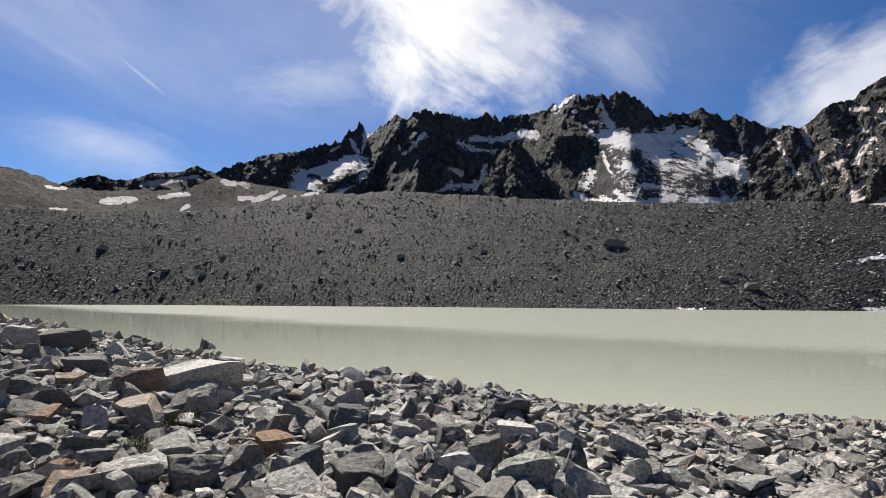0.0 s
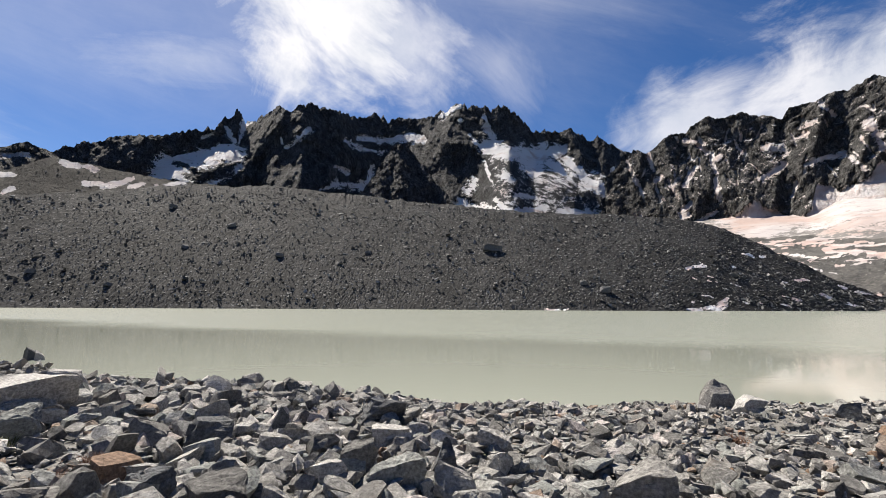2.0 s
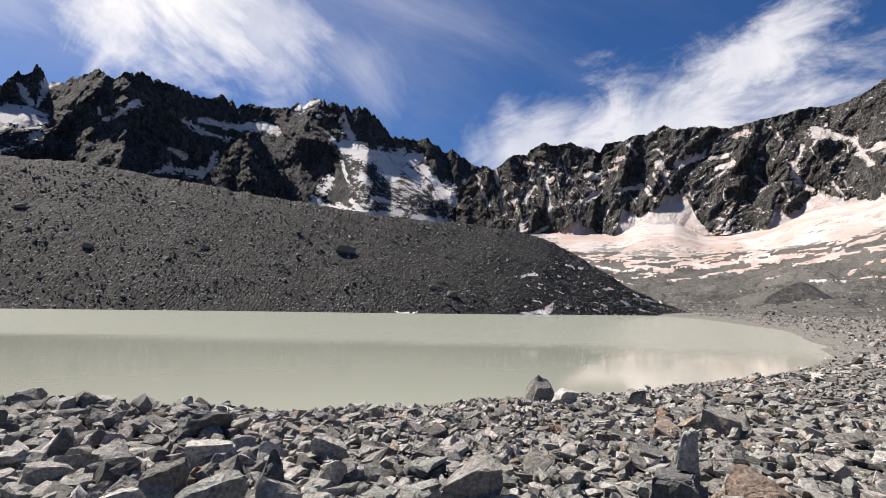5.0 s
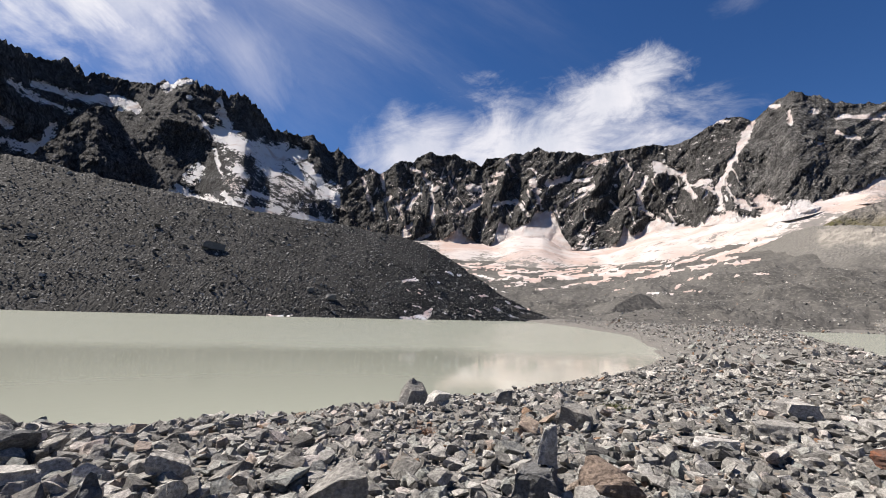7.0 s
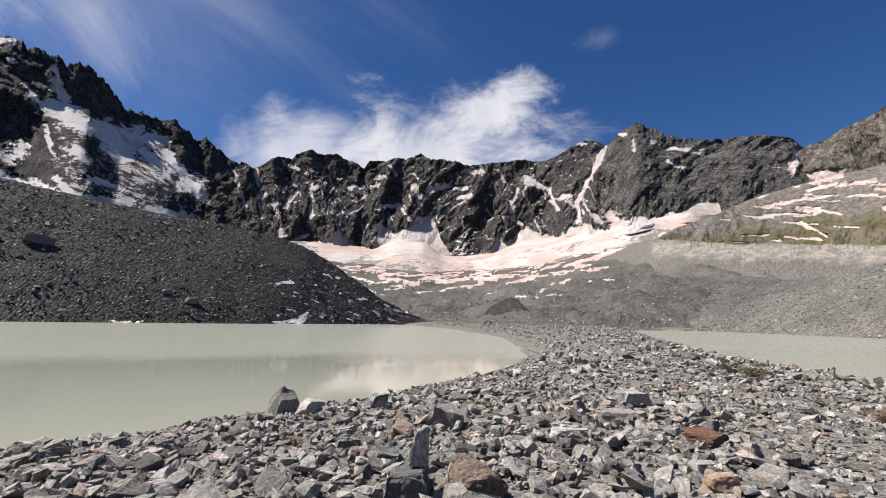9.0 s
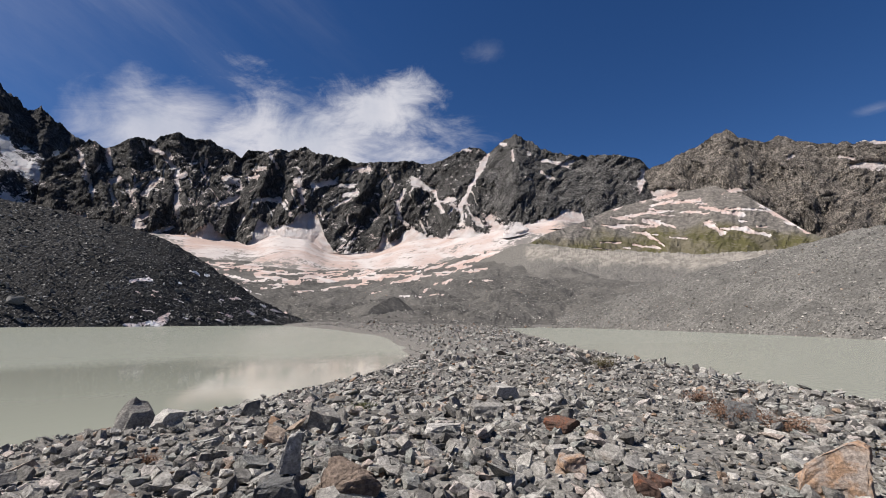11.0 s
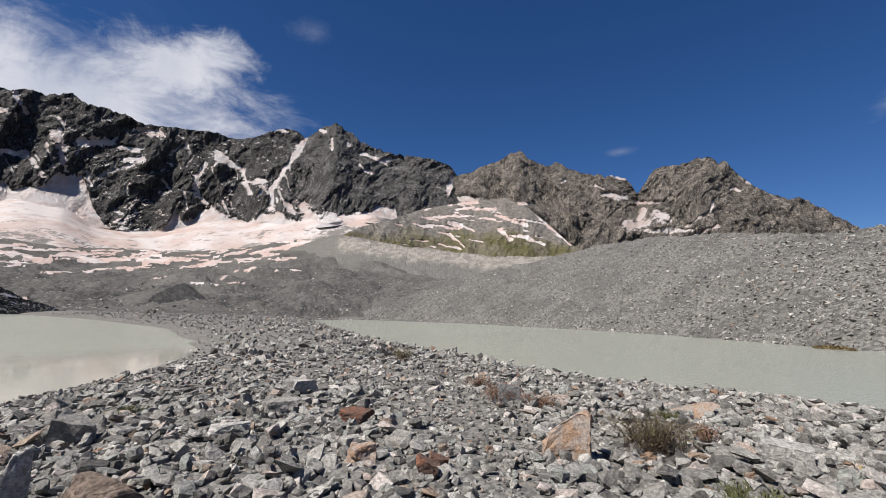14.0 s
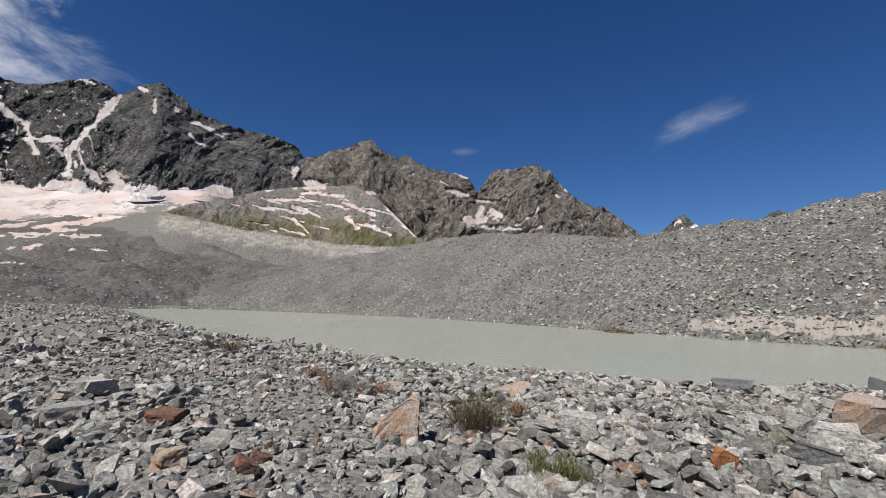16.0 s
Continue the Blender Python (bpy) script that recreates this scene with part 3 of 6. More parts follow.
def massif(name, rows, mat, columns, levels, rough, size, strokes=(), bare=(), spurs=(), speckle=None, seed=1, back=0.7, label="", category="", tall=1.7, teeth=0.0, tooth=1.1, fine=0.5, steep=54.0, flat_by=20.0, foot=None, gentle=None):
    """A mountain face under a given crest line, cut into spurs, gullies and broken rock. Rows as for sheet(); steep: its mean slope in degrees, less where snow lies."""
    rows = np.array(rows, float)
    b = np.linspace(rows[0, 0], rows[-1, 0], columns)
    r0, z0, r1, el = [np.interp(b, rows[:, 0], rows[:, i]) for i in range(1, 5)]
    e0 = np.degrees(np.arctan2(z0 - EYE_Z, r0))
    cliff = None
    if foot is not None:
        line = np.array(foot, float)
        low = np.interp(b, line[:, 0], line[:, 1])
        cliff = np.interp(b + 0.3 * (fbm(b * 2.5, b * 0, 0, 4, seed + 5) - 0.5), line[:, 0], line[:, 1]) + 1.2 * (fbm(b * 2.2, b * 0, 0, 6, seed + 6, 0.68) - 0.5)
        wide = max(3, int(columns * 3.0 / (b[-1] - b[0])))
        low = np.min([np.roll(np.pad(low, wide, mode="edge"), k)[wide:-wide] for k in range(-wide, wide + 1, 3)], axis=0)
        e0 = np.convolve(np.pad(low, wide, mode="edge"), np.ones(2 * wide + 1) / (2 * wide + 1), "valid") - 0.5
    e0 = np.minimum(e0, el - 0.4)
    blades = (facets(b / tooth, b * 0 + 0.31, seed + 33, 4, 0.55, 0.4) - 0.45) * (0.5 + vnoise(b / (tooth * 3), b * 0, 0, seed + 35))
    top = el + teeth * blades
    u = np.concatenate([np.linspace(0, 1, levels), 1 + np.linspace(0, 1, max(8, levels // 4))[1:]])[:, None]
    t, over = np.minimum(u, 1), np.maximum(u - 1, 0)
    rise = e0 + (el - e0) * t + (top - el) * smooth01((t - 0.88) / 0.12)
    bb = np.broadcast_to(b, rise.shape)
    field = strokes_mask(bb, rise, strokes) if strokes else np.full(rise.shape, -1.5)
    if bare:
        stone = strokes_mask(bb, rise, bare)
        field = np.where(stone > -0.4, np.minimum(field, -0.25 - stone), field)
    broad = [q for q in strokes if q[4] >= 0.27]
    cover = smooth01((strokes_mask(bb, rise, broad) + 0.3) / 0.9) if broad else np.zeros(rise.shape)
    if cliff is not None:
        apron = np.clip((cliff - rise) / 0.35, -1.5, 1.0)
        field, cover = np.maximum(field, apron), np.maximum(cover, smooth01(apron + 0.2))
    if gentle:
        cover = np.maximum(cover, 0.75 * gentle(bb, rise))
    tilt = np.interp(b, *zip(*steep)) if isinstance(steep, list) else steep
    slope = np.tan(np.radians(tilt - flat_by * blurred(blurred(cover, max(6, columns // 36)), max(6, columns // 36))))
    k = np.tan(np.radians(rise))
    r = np.zeros(rise.shape)
    wide = max(2, columns // 40)
    soft, r1 = [np.convolve(np.pad(q, wide, mode="edge"), np.ones(2 * wide + 1) / (2 * wide + 1), "valid") for q in (el, r1)]
    r[levels - 1:] = r1
    even = np.tan(np.radians(e0 + (soft - e0) * t))
    for i in range(levels - 2, -1, -1):
        r[i] = r[i + 1] * (slope[i] - even[i + 1]) / (slope[i] - even[i])
    arc, z = np.radians(bb) * np.mean(r1), r * k
    lean = 0.9 * gnoise(arc / (size * 3.5), arc * 0 + 0.4, seed + 77)
    wa = arc + lean * (z - np.mean(z)) + 0.16 * size * gnoise(arc / size * 1.5, z / size * 0.8, seed + 71)
    ribs = arete(wa / size, z / (size * tall), seed, 7, 0.48)
    broken = facets(wa / (size * 0.2), z / (size * 0.2 * (0.5 + 0.5 * tall)), seed + 50, 5, fine, lean=0.7)
    calm = 1 - 0.85 * smooth01(cover * 1.1)
    relief = size * rough * ((0.15 + 0.85 * calm) * 0.5 * (ribs - 0.4) + calm * 0.13 * (broken - 0.5))
    relief = relief + 0.65 * spur_relief(bb, rise, spurs, seed)
    relief = relief - 0.07 * size * rough * smooth01((field + 0.7) / 1.3) * calm
    fade = smooth01(t / 0.05)
    r = r - relief * fade
    z = EYE_Z + r * k
    high = (z - z[:1]) * (u >= 1)
    r, z = r + over * back * high, z - over * 0.8 * high
    x, y = r * np.sin(np.radians(b)), r * np.cos(np.radians(b))
    v = np.stack([x, y, z], -1)
    nrm = np.cross(np.gradient(v, axis=1), np.gradient(v, axis=0))
    up = np.abs(nrm[..., 2]) / (np.linalg.norm(nrm, axis=-1) + 1e-9)
    ledge = np.clip(0.7 * smooth01((up - 0.42) / 0.4) + 0.45 * smooth01((0.4 - ribs) / 0.25), 0, 1)
    snow = field
    if speckle:
        snow = np.maximum(field + 0.8 * (ledge - 0.42) * (field > -1.2), speckle(bb, rise, ledge))
    FEET[label] = (b, r[0].copy(), e0)
    me = mesh_of(name, v.reshape(-1, 3), grid_faces(*z.shape), mat, True, snow)
    me.flip_normals()
    return tagged(new(name, me), label, category, kind="structure")


# ---- ground and water ----
LEFT_LAKE = [(-150, 118), (-100, 87), (-60, 60), (-39, 41), (-20, 26.8), (-8, 17.8), (-5, 15.3), (-1.3, 13.4), (1.2, 11.8), (3.4, 10.6), (5.5, 9.9), (8, 9.4),
             (11, 9.1), (14, 8.6), (19, 8.3), (29, 9.6), (39.5, 13), (67, 26), (103, 53), (137, 86), (150, 100), (140, 112), (60, 112), (0, 124), (-60, 130), (-150, 150)]
RIGHT_LAKE = [(200, 22), (81, 4.4), (43, -2.2), (33, -4.8), (26, -7.1), (20, -8.4), (16, -10.5), (14.3, -12.1), (12.6, -13.8), (10.8, -15), (9.8, -16.5),
              (8.7, -19), (8, -24), (4, -40), (-4, -62), (20, -68), (60, -68), (110, -74), (150, -78), (200, -60), (235, -20), (232, 12)]


def depth_in(poly, x, y):
    """Distance to the shore: positive over the water."""
    d = np.full(np.shape(x), 1e9)
    inside = np.zeros(np.shape(x), bool)
    for (ax, ay), (bx, by) in zip(poly, poly[1:] + poly[:1]):
        dx, dy = bx - ax, by - ay
        t = np.clip(((x - ax) * dx + (y - ay) * dy) / (dx * dx + dy * dy), 0, 1)
        d = np.minimum(d, np.hypot(x - ax - t * dx, y - ay - t * dy))
        inside ^= ((ay > y) != (by > y)) & (x < (bx - ax) * (y - ay) / (by - ay + 1e-12) + ax)
    return np.where(inside, d, -d)


def ground_z(x, y):
    x, y = np.asarray(x, float), np.asarray(y, float)
    wob = (fbm(x / 2.5, y / 2.5, 0, 4, 5) - 0.5) * 1.6
    d = np.maximum(depth_in(LEFT_LAKE, x, y), depth_in(RIGHT_LAKE, x, y)) + wob
    dry = np.maximum(-d, 0)
    z = WATER_Z + 0.95 * (1 - np.exp(-dry / 3.2)) + 0.18 * smooth01((dry - 4) / 8) - np.minimum(np.maximum(d, 0) * 0.2, 3.0)
    z = z + (fbm(x / 1.3, y / 1.3, 3, 4, 8) - 0.5) * 0.22 * smooth01(dry / 2)
    z = z + 0.45 * smooth01((-x - 2) / 9) * smooth01(dry / 6)
    far = np.hypot(x, y)
    return z + np.maximum(far - 400, 0) * 0.02


rings = np.concatenate([[0.0], np.geomspace(0.6, 4600, 150)])
turns = np.radians(np.linspace(0, 360, 400, endpoint=False))
gx, gy = rings[:, None] * np.sin(turns), rings[:, None] * np.cos(turns)
ground = new("ground", mesh_of("ground", np.stack([gx, gy, ground_z(gx, gy)], -1).reshape(-1, 3), grid_faces(151, 400, True)[:, ::-1], gravel_mat, False))
tagged(ground, "grey gravel and broken stone between two meltwater lakes", "ground", kind="structure")

wx = np.linspace(-260, 260, 60)
water = new("water", mesh_of("water", np.stack([*np.meshgrid(wx, wx, indexing="ij"), np.full((60, 60), WATER_Z)], -1).reshape(-1, 3), grid_faces(60, 60)[:, ::-1], water_mat, False))
tagged(water, "opaque milky grey-green glacier lake, almost calm", "lake", kind="structure")

# ---- moraines, valley and mountains ----
def shore_to_crest(bearing, r0, rise, grade):
    k = math.tan(radians(rise))
    return (bearing, r0, -1.6, (r0 + (EYE_Z + 1.6) / grade) / (1 - k / grade), rise)


def leftovers(n, seed):
    """Scraps of old snow in the lee of the rubble where the moraine runs out."""
    rnd = np.random.RandomState(seed)
    out = []
    for _ in range(n):
        b = rnd.uniform(42, 58)
        e = rnd.uniform(-0.6, max(0.0, np.interp(b, (42, 46, 50, 54, 58), (5.5, 5.5, 4.5, 2.4, 0.3))))
        w_ = rnd.uniform(0.08, 0.55)
        out.append((b - w_, e + 0.3 * w_, b + w_, e - 0.45 * w_, rnd.uniform(0.06, 0.13)))
    return out


MORAINE = [(-75, 215, 6), (-60, 195, 7), (-44, 165, 8.0), (-37, 150, 8.2), (-29, 138, 9.2), (-24, 129, 10.3), (-16, 119, 12.0), (-6, 112, 13.0), (5, 109, 12.4), (15, 108, 11.7), (24, 108, 10.7),
           (33, 114, 10.0), (38, 119, 9.6), (42, 124, 8.9), (45.2, 131, 8.0), (47, 135, 7.0), (49.2, 141, 5.7), (52.4, 150, 3.6), (54.6, 157, 2.2), (57.8, 168, 0.4), (61, 177, -0.6)]
moraine = sheet("moraine", [shore_to_crest(b, r, e, 0.66) for b, r, e in MORAINE], scree_backlit, 820, 90, 1.0, 0.5,
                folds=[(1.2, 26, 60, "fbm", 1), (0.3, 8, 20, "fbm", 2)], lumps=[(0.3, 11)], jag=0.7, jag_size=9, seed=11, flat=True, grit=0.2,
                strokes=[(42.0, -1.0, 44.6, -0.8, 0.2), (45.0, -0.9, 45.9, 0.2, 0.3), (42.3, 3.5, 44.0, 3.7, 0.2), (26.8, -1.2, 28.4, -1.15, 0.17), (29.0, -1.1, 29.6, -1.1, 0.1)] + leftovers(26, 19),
                label="steep moraine wall of loose rubble above the lake, backlit shade in its dark grey colour", category="moraine")

RIGHT_MORAINE = [(90, 232, 0.5), (97, 212, 3.2), (105, 182, 5.8), (110, 160, 6.9), (114, 145, 7.8), (119, 128, 9.0), (124, 112, 9.6), (129, 97, 9.7), (135, 82, 9.3), (142, 72, 9.1), (146, 67, 9.5), (151, 64, 10.4),
                 (153, 63, 10.2), (156, 62, 10.6), (158, 61, 11.3), (161, 61, 11.7), (168, 61, 12.2), (180, 62, 13), (200, 70, 12), (230, 75, 10), (260, 80, 9), (286, 90, 7)]
right_moraine = sheet("moraine", [shore_to_crest(b, r, e, 0.40) for b, r, e in RIGHT_MORAINE], scree_grey, 900, 75, 1.0, 0.8,
                      folds=[(4.0, 30, 60, "fbm", 1), (1.2, 9, 20, "fbm", 2)], lumps=[(1.4, 9), (0.6, 2.0)], jag=0.6, jag_size=7, seed=23, flat=True, grit=0.22,
                      strokes=[(147, -0.7, 151, -0.6, 0.7), (151, -0.5, 166, -0.6, 1.0), (155, 0.1, 158, 0.3, 0.4)],
                      label="sunlit grey moraine of coarse rubble across the second lake", category="moraine")

HILL = [(-76, 230, 0, 420, 13), (-60, 230, 0, 420, 13), (-44.5, 240, 4, 430, 11.6), (-42, 250, 6, 450, 11.2), (-40, 260, 8, 480, 10.5), (-37, 270, 10, 520, 10.4), (-30, 280, 12, 560, 11.2), (-27, 280, 15, 600, 13.2),
        (-23, 280, 20, 640, 12.9), (-16, 280, 25, 650, 12.4), (-6, 280, 30, 650, 12.4), (6, 280, 30, 650, 11.8)]
LEFT_SNOW = [(-41.1, 10.1, -39.9, 10.3, 0.22), (-36.9, 9.3, -34.1, 9.9, 0.28), (-33.5, 11.5, -28.5, 13.1, 0.26), (-32.1, 10.3, -29.5, 10.9, 0.2), (-24.1, 11.0, -22.9, 11.2, 0.25), (-22.6, 10.9, -20.2, 12.1, 0.25),
             (-20.4, 11.3, -19.2, 11.8, 0.25), (-17.9, 11.5, -15.6, 12.2, 0.32), (-25.7, 12.7, -23.3, 12.5, 0.34), (-30.0, 9.2, -29.3, 9.7, 0.17), (-41.0, 8.1, -39.7, 8.2, 0.15)]
HILL = [(b, 400, 30, 520, el) for b, r0, z0, r1, el in HILL]
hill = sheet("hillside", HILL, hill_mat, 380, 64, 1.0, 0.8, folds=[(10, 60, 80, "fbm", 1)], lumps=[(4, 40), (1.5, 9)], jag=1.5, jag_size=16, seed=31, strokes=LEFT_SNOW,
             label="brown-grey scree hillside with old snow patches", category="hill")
OUTCROP = [(-41, 430, 40, 560, 9.8), (-40, 430, 40, 560, 10.8), (-37.3, 430, 45, 560, 11.9), (-36, 440, 50, 570, 11.5), (-34.5, 440, 50, 580, 11.9), (-32.8, 450, 55, 590, 12.8), (-30, 460, 60, 600, 13.3),
           (-28.6, 460, 65, 600, 14.1), (-27.2, 470, 65, 610, 13.6), (-25, 480, 65, 620, 12.6), (-23, 480, 65, 620, 11.5)]
outcrop = massif("rock_outcrop", OUTCROP, crag_grey, 320, 60, 0.9, 50, steep=46.0, teeth=0.5, tooth=1.6, strokes=LEFT_SNOW, speckle=lambda b, r, l: l * 0.3 - 1.25, seed=37,
                 label="dark broken rock outcrop with thin snow streaks", category="rock outcrop")
DARK_RIDGE = [(-30, 700, 90, 1150, 12), (-27, 700, 95, 1180, 13.6), (-24, 700, 100, 1200, 15.0), (-21.6, 700, 105, 1220, 16.2), (-18.4, 700, 110, 1260, 16.9), (-15.1, 720, 120, 1300, 17.9), (-13.1, 720, 120, 1320, 18.4),
              (-10.7, 720, 120, 1330, 20.4), (-9.2, 760, 130, 1400, 19.6), (-6.2, 700, 120, 1280, 22.1), (-5.1, 690, 120, 1270, 21.5), (-3.6, 690, 120, 1260, 22.4), (1.1, 700, 120, 1300, 22.3), (2.5, 760, 130, 1420, 21.6),
              (5.8, 860, 140, 1500, 22.0), (7.2, 880, 140, 1520, 21.6), (12.9, 800, 140, 1500, 22.1), (14.5, 760, 135, 1450, 22.8), (16.3, 740, 130, 1420, 23.7), (17.7, 740, 130, 1420, 23.2), (22.6, 760, 125, 1430, 22.8),
              (24.6, 780, 125, 1460, 21.2), (25.7, 800, 125, 1480, 20.0), (28, 800, 125, 1500, 20.0), (30.3, 800, 125, 1500, 19.9), (32.8, 800, 120, 1500, 18.4), (34, 800, 118, 1500, 18.5), (36.8, 820, 115, 1520, 16.7), (40, 840, 110, 1560, 14)]
DARK_SNOW = [(-17.5, 14.1, -10.5, 16.2, 0.66), (-14.4, 15.5, -10.5, 16.8, 0.44), (-17.9, 12.9, -15.1, 13.4, 0.72), (-17.8, 13.7, -15.9, 13.6, 0.44), (-15.8, 12.3, -13.3, 12.8, 0.16), (-12.8, 12.4, -10.1, 14.8, 0.35), (-11.5, 15.1, -10.1, 16.0, 0.25),
             (-9.7, 19.9, -10.2, 17.4, 0.22), (-9.1, 20.0, -10.0, 18.8, 0.14), (-11.8, 18.8, -10.8, 17.6, 0.18), (-14.1, 17.3, -13.1, 17.9, 0.17)]
DARK_SNOW += [(-5.7, 18.5, -5.5, 18.0, 0.19), (-5.1, 17.5, -3.5, 18.6, 0.17), (-3.8, 18.7, -2.4, 19.7, 0.29), (2.0, 19.0, 3.5, 18.2, 0.25), (3.5, 19.4, 6.0, 19.2, 0.25), (6.0, 19.2, 11.6, 19.9, 0.33), (10.6, 19.5, 11.8, 19.3, 0.38), (3.6, 18.0, 6.4, 17.9, 0.29),
              (-0.9, 13.0, 1.4, 13.7, 0.18), (0.8, 13.7, 4.1, 13.6, 0.55), (4.2, 13.2, 4.9, 13.9, 0.44), (4.9, 13.9, 5.2, 15.9, 0.38), (0.7, 15.9, 2.2, 15.2, 0.24)]
DARK_SNOW += [(13.9, 22.2, 16.5, 23.5, 0.27), (16.4, 21.7, 16.7, 21.7, 0.24), (19.4, 22.3, 20.3, 20.4, 0.18), (19.6, 21.0, 20.5, 19.8, 0.35), (17.5, 20.2, 19.3, 18.4, 0.18), (19.7, 18.9, 22.6, 17.5, 0.7), (23.1, 17.9, 25.5, 17.0, 0.63), (25.5, 17.2, 29.4, 18.0, 0.7),
              (26.9, 18.4, 26.5, 17.3, 0.42), (24.7, 16.9, 26.6, 14.7, 0.7), (19.4, 17.0, 20.5, 14.4, 0.18), (21.9, 15.4, 23.0, 14.5, 0.42), (29.8, 16.6, 31.2, 14.9, 0.42), (30.9, 14.9, 34.1, 12.5, 0.42), (23.4, 12.7, 25.5, 12.4, 0.28)]
DARK_SNOW += [(18.1, 14.7, 17.7, 13.6, 0.41), (12.3, 12.1, 13.6, 11.8, 0.27), (14.0, 12.0, 16.4, 11.7, 0.27), (16.4, 12.2, 17.1, 11.7, 0.39), (17.8, 11.3, 22.0, 10.6, 0.35), (19.2, 11.7, 20.6, 11.1, 0.39), (20.9, 12.3, 22.0, 11.0, 0.39), (22.0, 10.6, 27.0, 11.1, 0.35),
              (28.8, 10.7, 32.0, 10.1, 0.39), (35.1, 10.3, 35.8, 10.5, 0.28), (34.8, 15.2, 36.0, 12.8, 0.18), (36.2, 12.1, 37.0, 10.4, 0.21), (36.9, 16.1, 37.2, 14.1, 0.21), (37.2, 14.1, 38.2, 11.7, 0.2), (27.6, 16.3, 32.0, 13.2, 0.35)]
DARK_BARE = [(-16.5, 14.2, -15.3, 14.1, 0.23), (-14.8, 13.0, -11.4, 14.2, 0.5), (4.5, 18.4, 5.9, 18.3, 0.25), (20.5, 16.1, 22.0, 12.7, 0.36), (26.9, 14.7, 27.7, 11.8, 0.4), (30.2, 14.9, 32.3, 11.8, 0.36), (23.3, 15.4, 24.4, 14.1, 0.28)]
DARK_SPURS = [(-6.2, 21.9, -10.3, 14.3, 3.0, 70), (-3.5, 22.4, -3.0, 19.8, 2.6, 60), (-3.0, 19.8, -3.7, 13.7, 3.0, 90), (-0.6, 22.3, 3.5, 18.5, 2.4, 60), (16.5, 23.4, 12.7, 16.9, 2.6, 70), (12.7, 16.9, 13.6, 12.3, 3.4, 110),
              (20.3, 23.0, 22.5, 18.7, 1.8, 50), (6.5, 22.0, 7.9, 19.7, 1.5, 30), (-13.8, 17.9, -12.7, 15.5, 1.6, 40), (22.5, 20.2, 25.4, 18.3, 1.6, 40), (34.1, 18.6, 33.4, 14.2, 2.0, 60), (30.0, 19.8, 31.5, 16.5, 1.6, 45)]


def snow_basin(b, rise):
    """The wide snowy hollow under the highest peak."""
    return smooth01((b - 18) / 3) * (1 - smooth01((b - 36) / 3)) * (1 - smooth01((rise - np.interp(b, (15, 24, 28, 33, 37), (19.5, 18.0, 16.8, 15.0, 13.0))) / 1.6))


def speckle_dark(b, rise, ledge):
    return -1.3 + 0.5 * ledge + (0.5 + 0.6 * ledge) * snow_basin(b, rise)


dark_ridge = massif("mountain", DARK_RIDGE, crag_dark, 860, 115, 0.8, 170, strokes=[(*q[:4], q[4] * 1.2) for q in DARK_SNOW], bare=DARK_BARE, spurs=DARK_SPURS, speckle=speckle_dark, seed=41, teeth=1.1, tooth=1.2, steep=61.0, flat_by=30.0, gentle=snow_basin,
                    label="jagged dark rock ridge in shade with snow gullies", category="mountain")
BUTTRESS = [(3.2, 640, 100, 800, 12.0), (4.5, 640, 100, 830, 13.4), (5.8, 640, 100, 850, 15.4), (7, 640, 100, 870, 17.4), (8.6, 640, 100, 880, 18.9), (10, 640, 100, 870, 18.3), (11.5, 640, 100, 850, 16.5), (13.5, 640, 100, 830, 14.2),
            (15.5, 640, 100, 800, 12.2)]
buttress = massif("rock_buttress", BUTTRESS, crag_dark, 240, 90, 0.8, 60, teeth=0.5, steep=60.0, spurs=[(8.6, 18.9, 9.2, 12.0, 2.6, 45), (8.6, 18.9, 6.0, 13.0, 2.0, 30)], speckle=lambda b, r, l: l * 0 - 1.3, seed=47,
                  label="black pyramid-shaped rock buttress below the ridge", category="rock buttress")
# crest lines: bearing and rise
HEAD_CREST = [(34, 14.0), (36, 15.8), (36.7, 16.1), (37.2, 17.0), (37.8, 16.9), (38.5, 16.4), (39.8, 17.3), (41.0, 18.2), (42.7, 18.0), (43.6, 18.9), (44.8, 19.5), (45.6, 19.2), (46.6, 19.0), (48.2, 19.4), (49.2, 18.8), (50.5, 18.4), (51.6, 17.9), (52.2, 18.9), (54.4, 19.0), (55.4, 19.5), (56.9, 19.4), (58.3, 19.9), (59.8, 19.7), (62.7, 19.4), (64.9, 18.8), (66.4, 19.0), (67.8, 19.2), (71.4, 19.4), (74.2, 19.2), (75.9, 19.7), (77.7, 20.7), (79.4, 21.3), (80.7, 21.1), (81.7, 20.4), (83.3, 21.6), (85.3, 22.7), (86.8, 21.8), (88.6, 20.8), (91.4, 19.9), (97.9, 19.3), (100.1, 18.6), (100.7, 17.7), (103, 15.5)]
HEAD_SNOW = [(36.6, 15.8, 37.3, 14.0, 0.2), (37.3, 14.0, 38.2, 11.5, 0.17), (38.8, 16.4, 39.4, 14.6, 0.24), (39.5, 13.6, 40.1, 13.7, 0.25), (39.4, 13.3, 39.9, 11.0, 0.15), (40.8, 13.4, 41.6, 11.6, 0.24), (42.4, 12.6, 43.6, 14.4, 0.24), (42.6, 17.3, 43.7, 17.0, 0.26),
             (43.7, 17.0, 45.0, 15.6, 0.14), (45.2, 15.6, 45.7, 10.6, 0.24), (45.6, 14.9, 46.0, 15.2, 0.33), (42.2, 9.9, 42.9, 10.7, 0.26), (42.1, 9.3, 42.7, 9.5, 0.32), (43.7, 8.7, 45.3, 9.5, 0.2)]
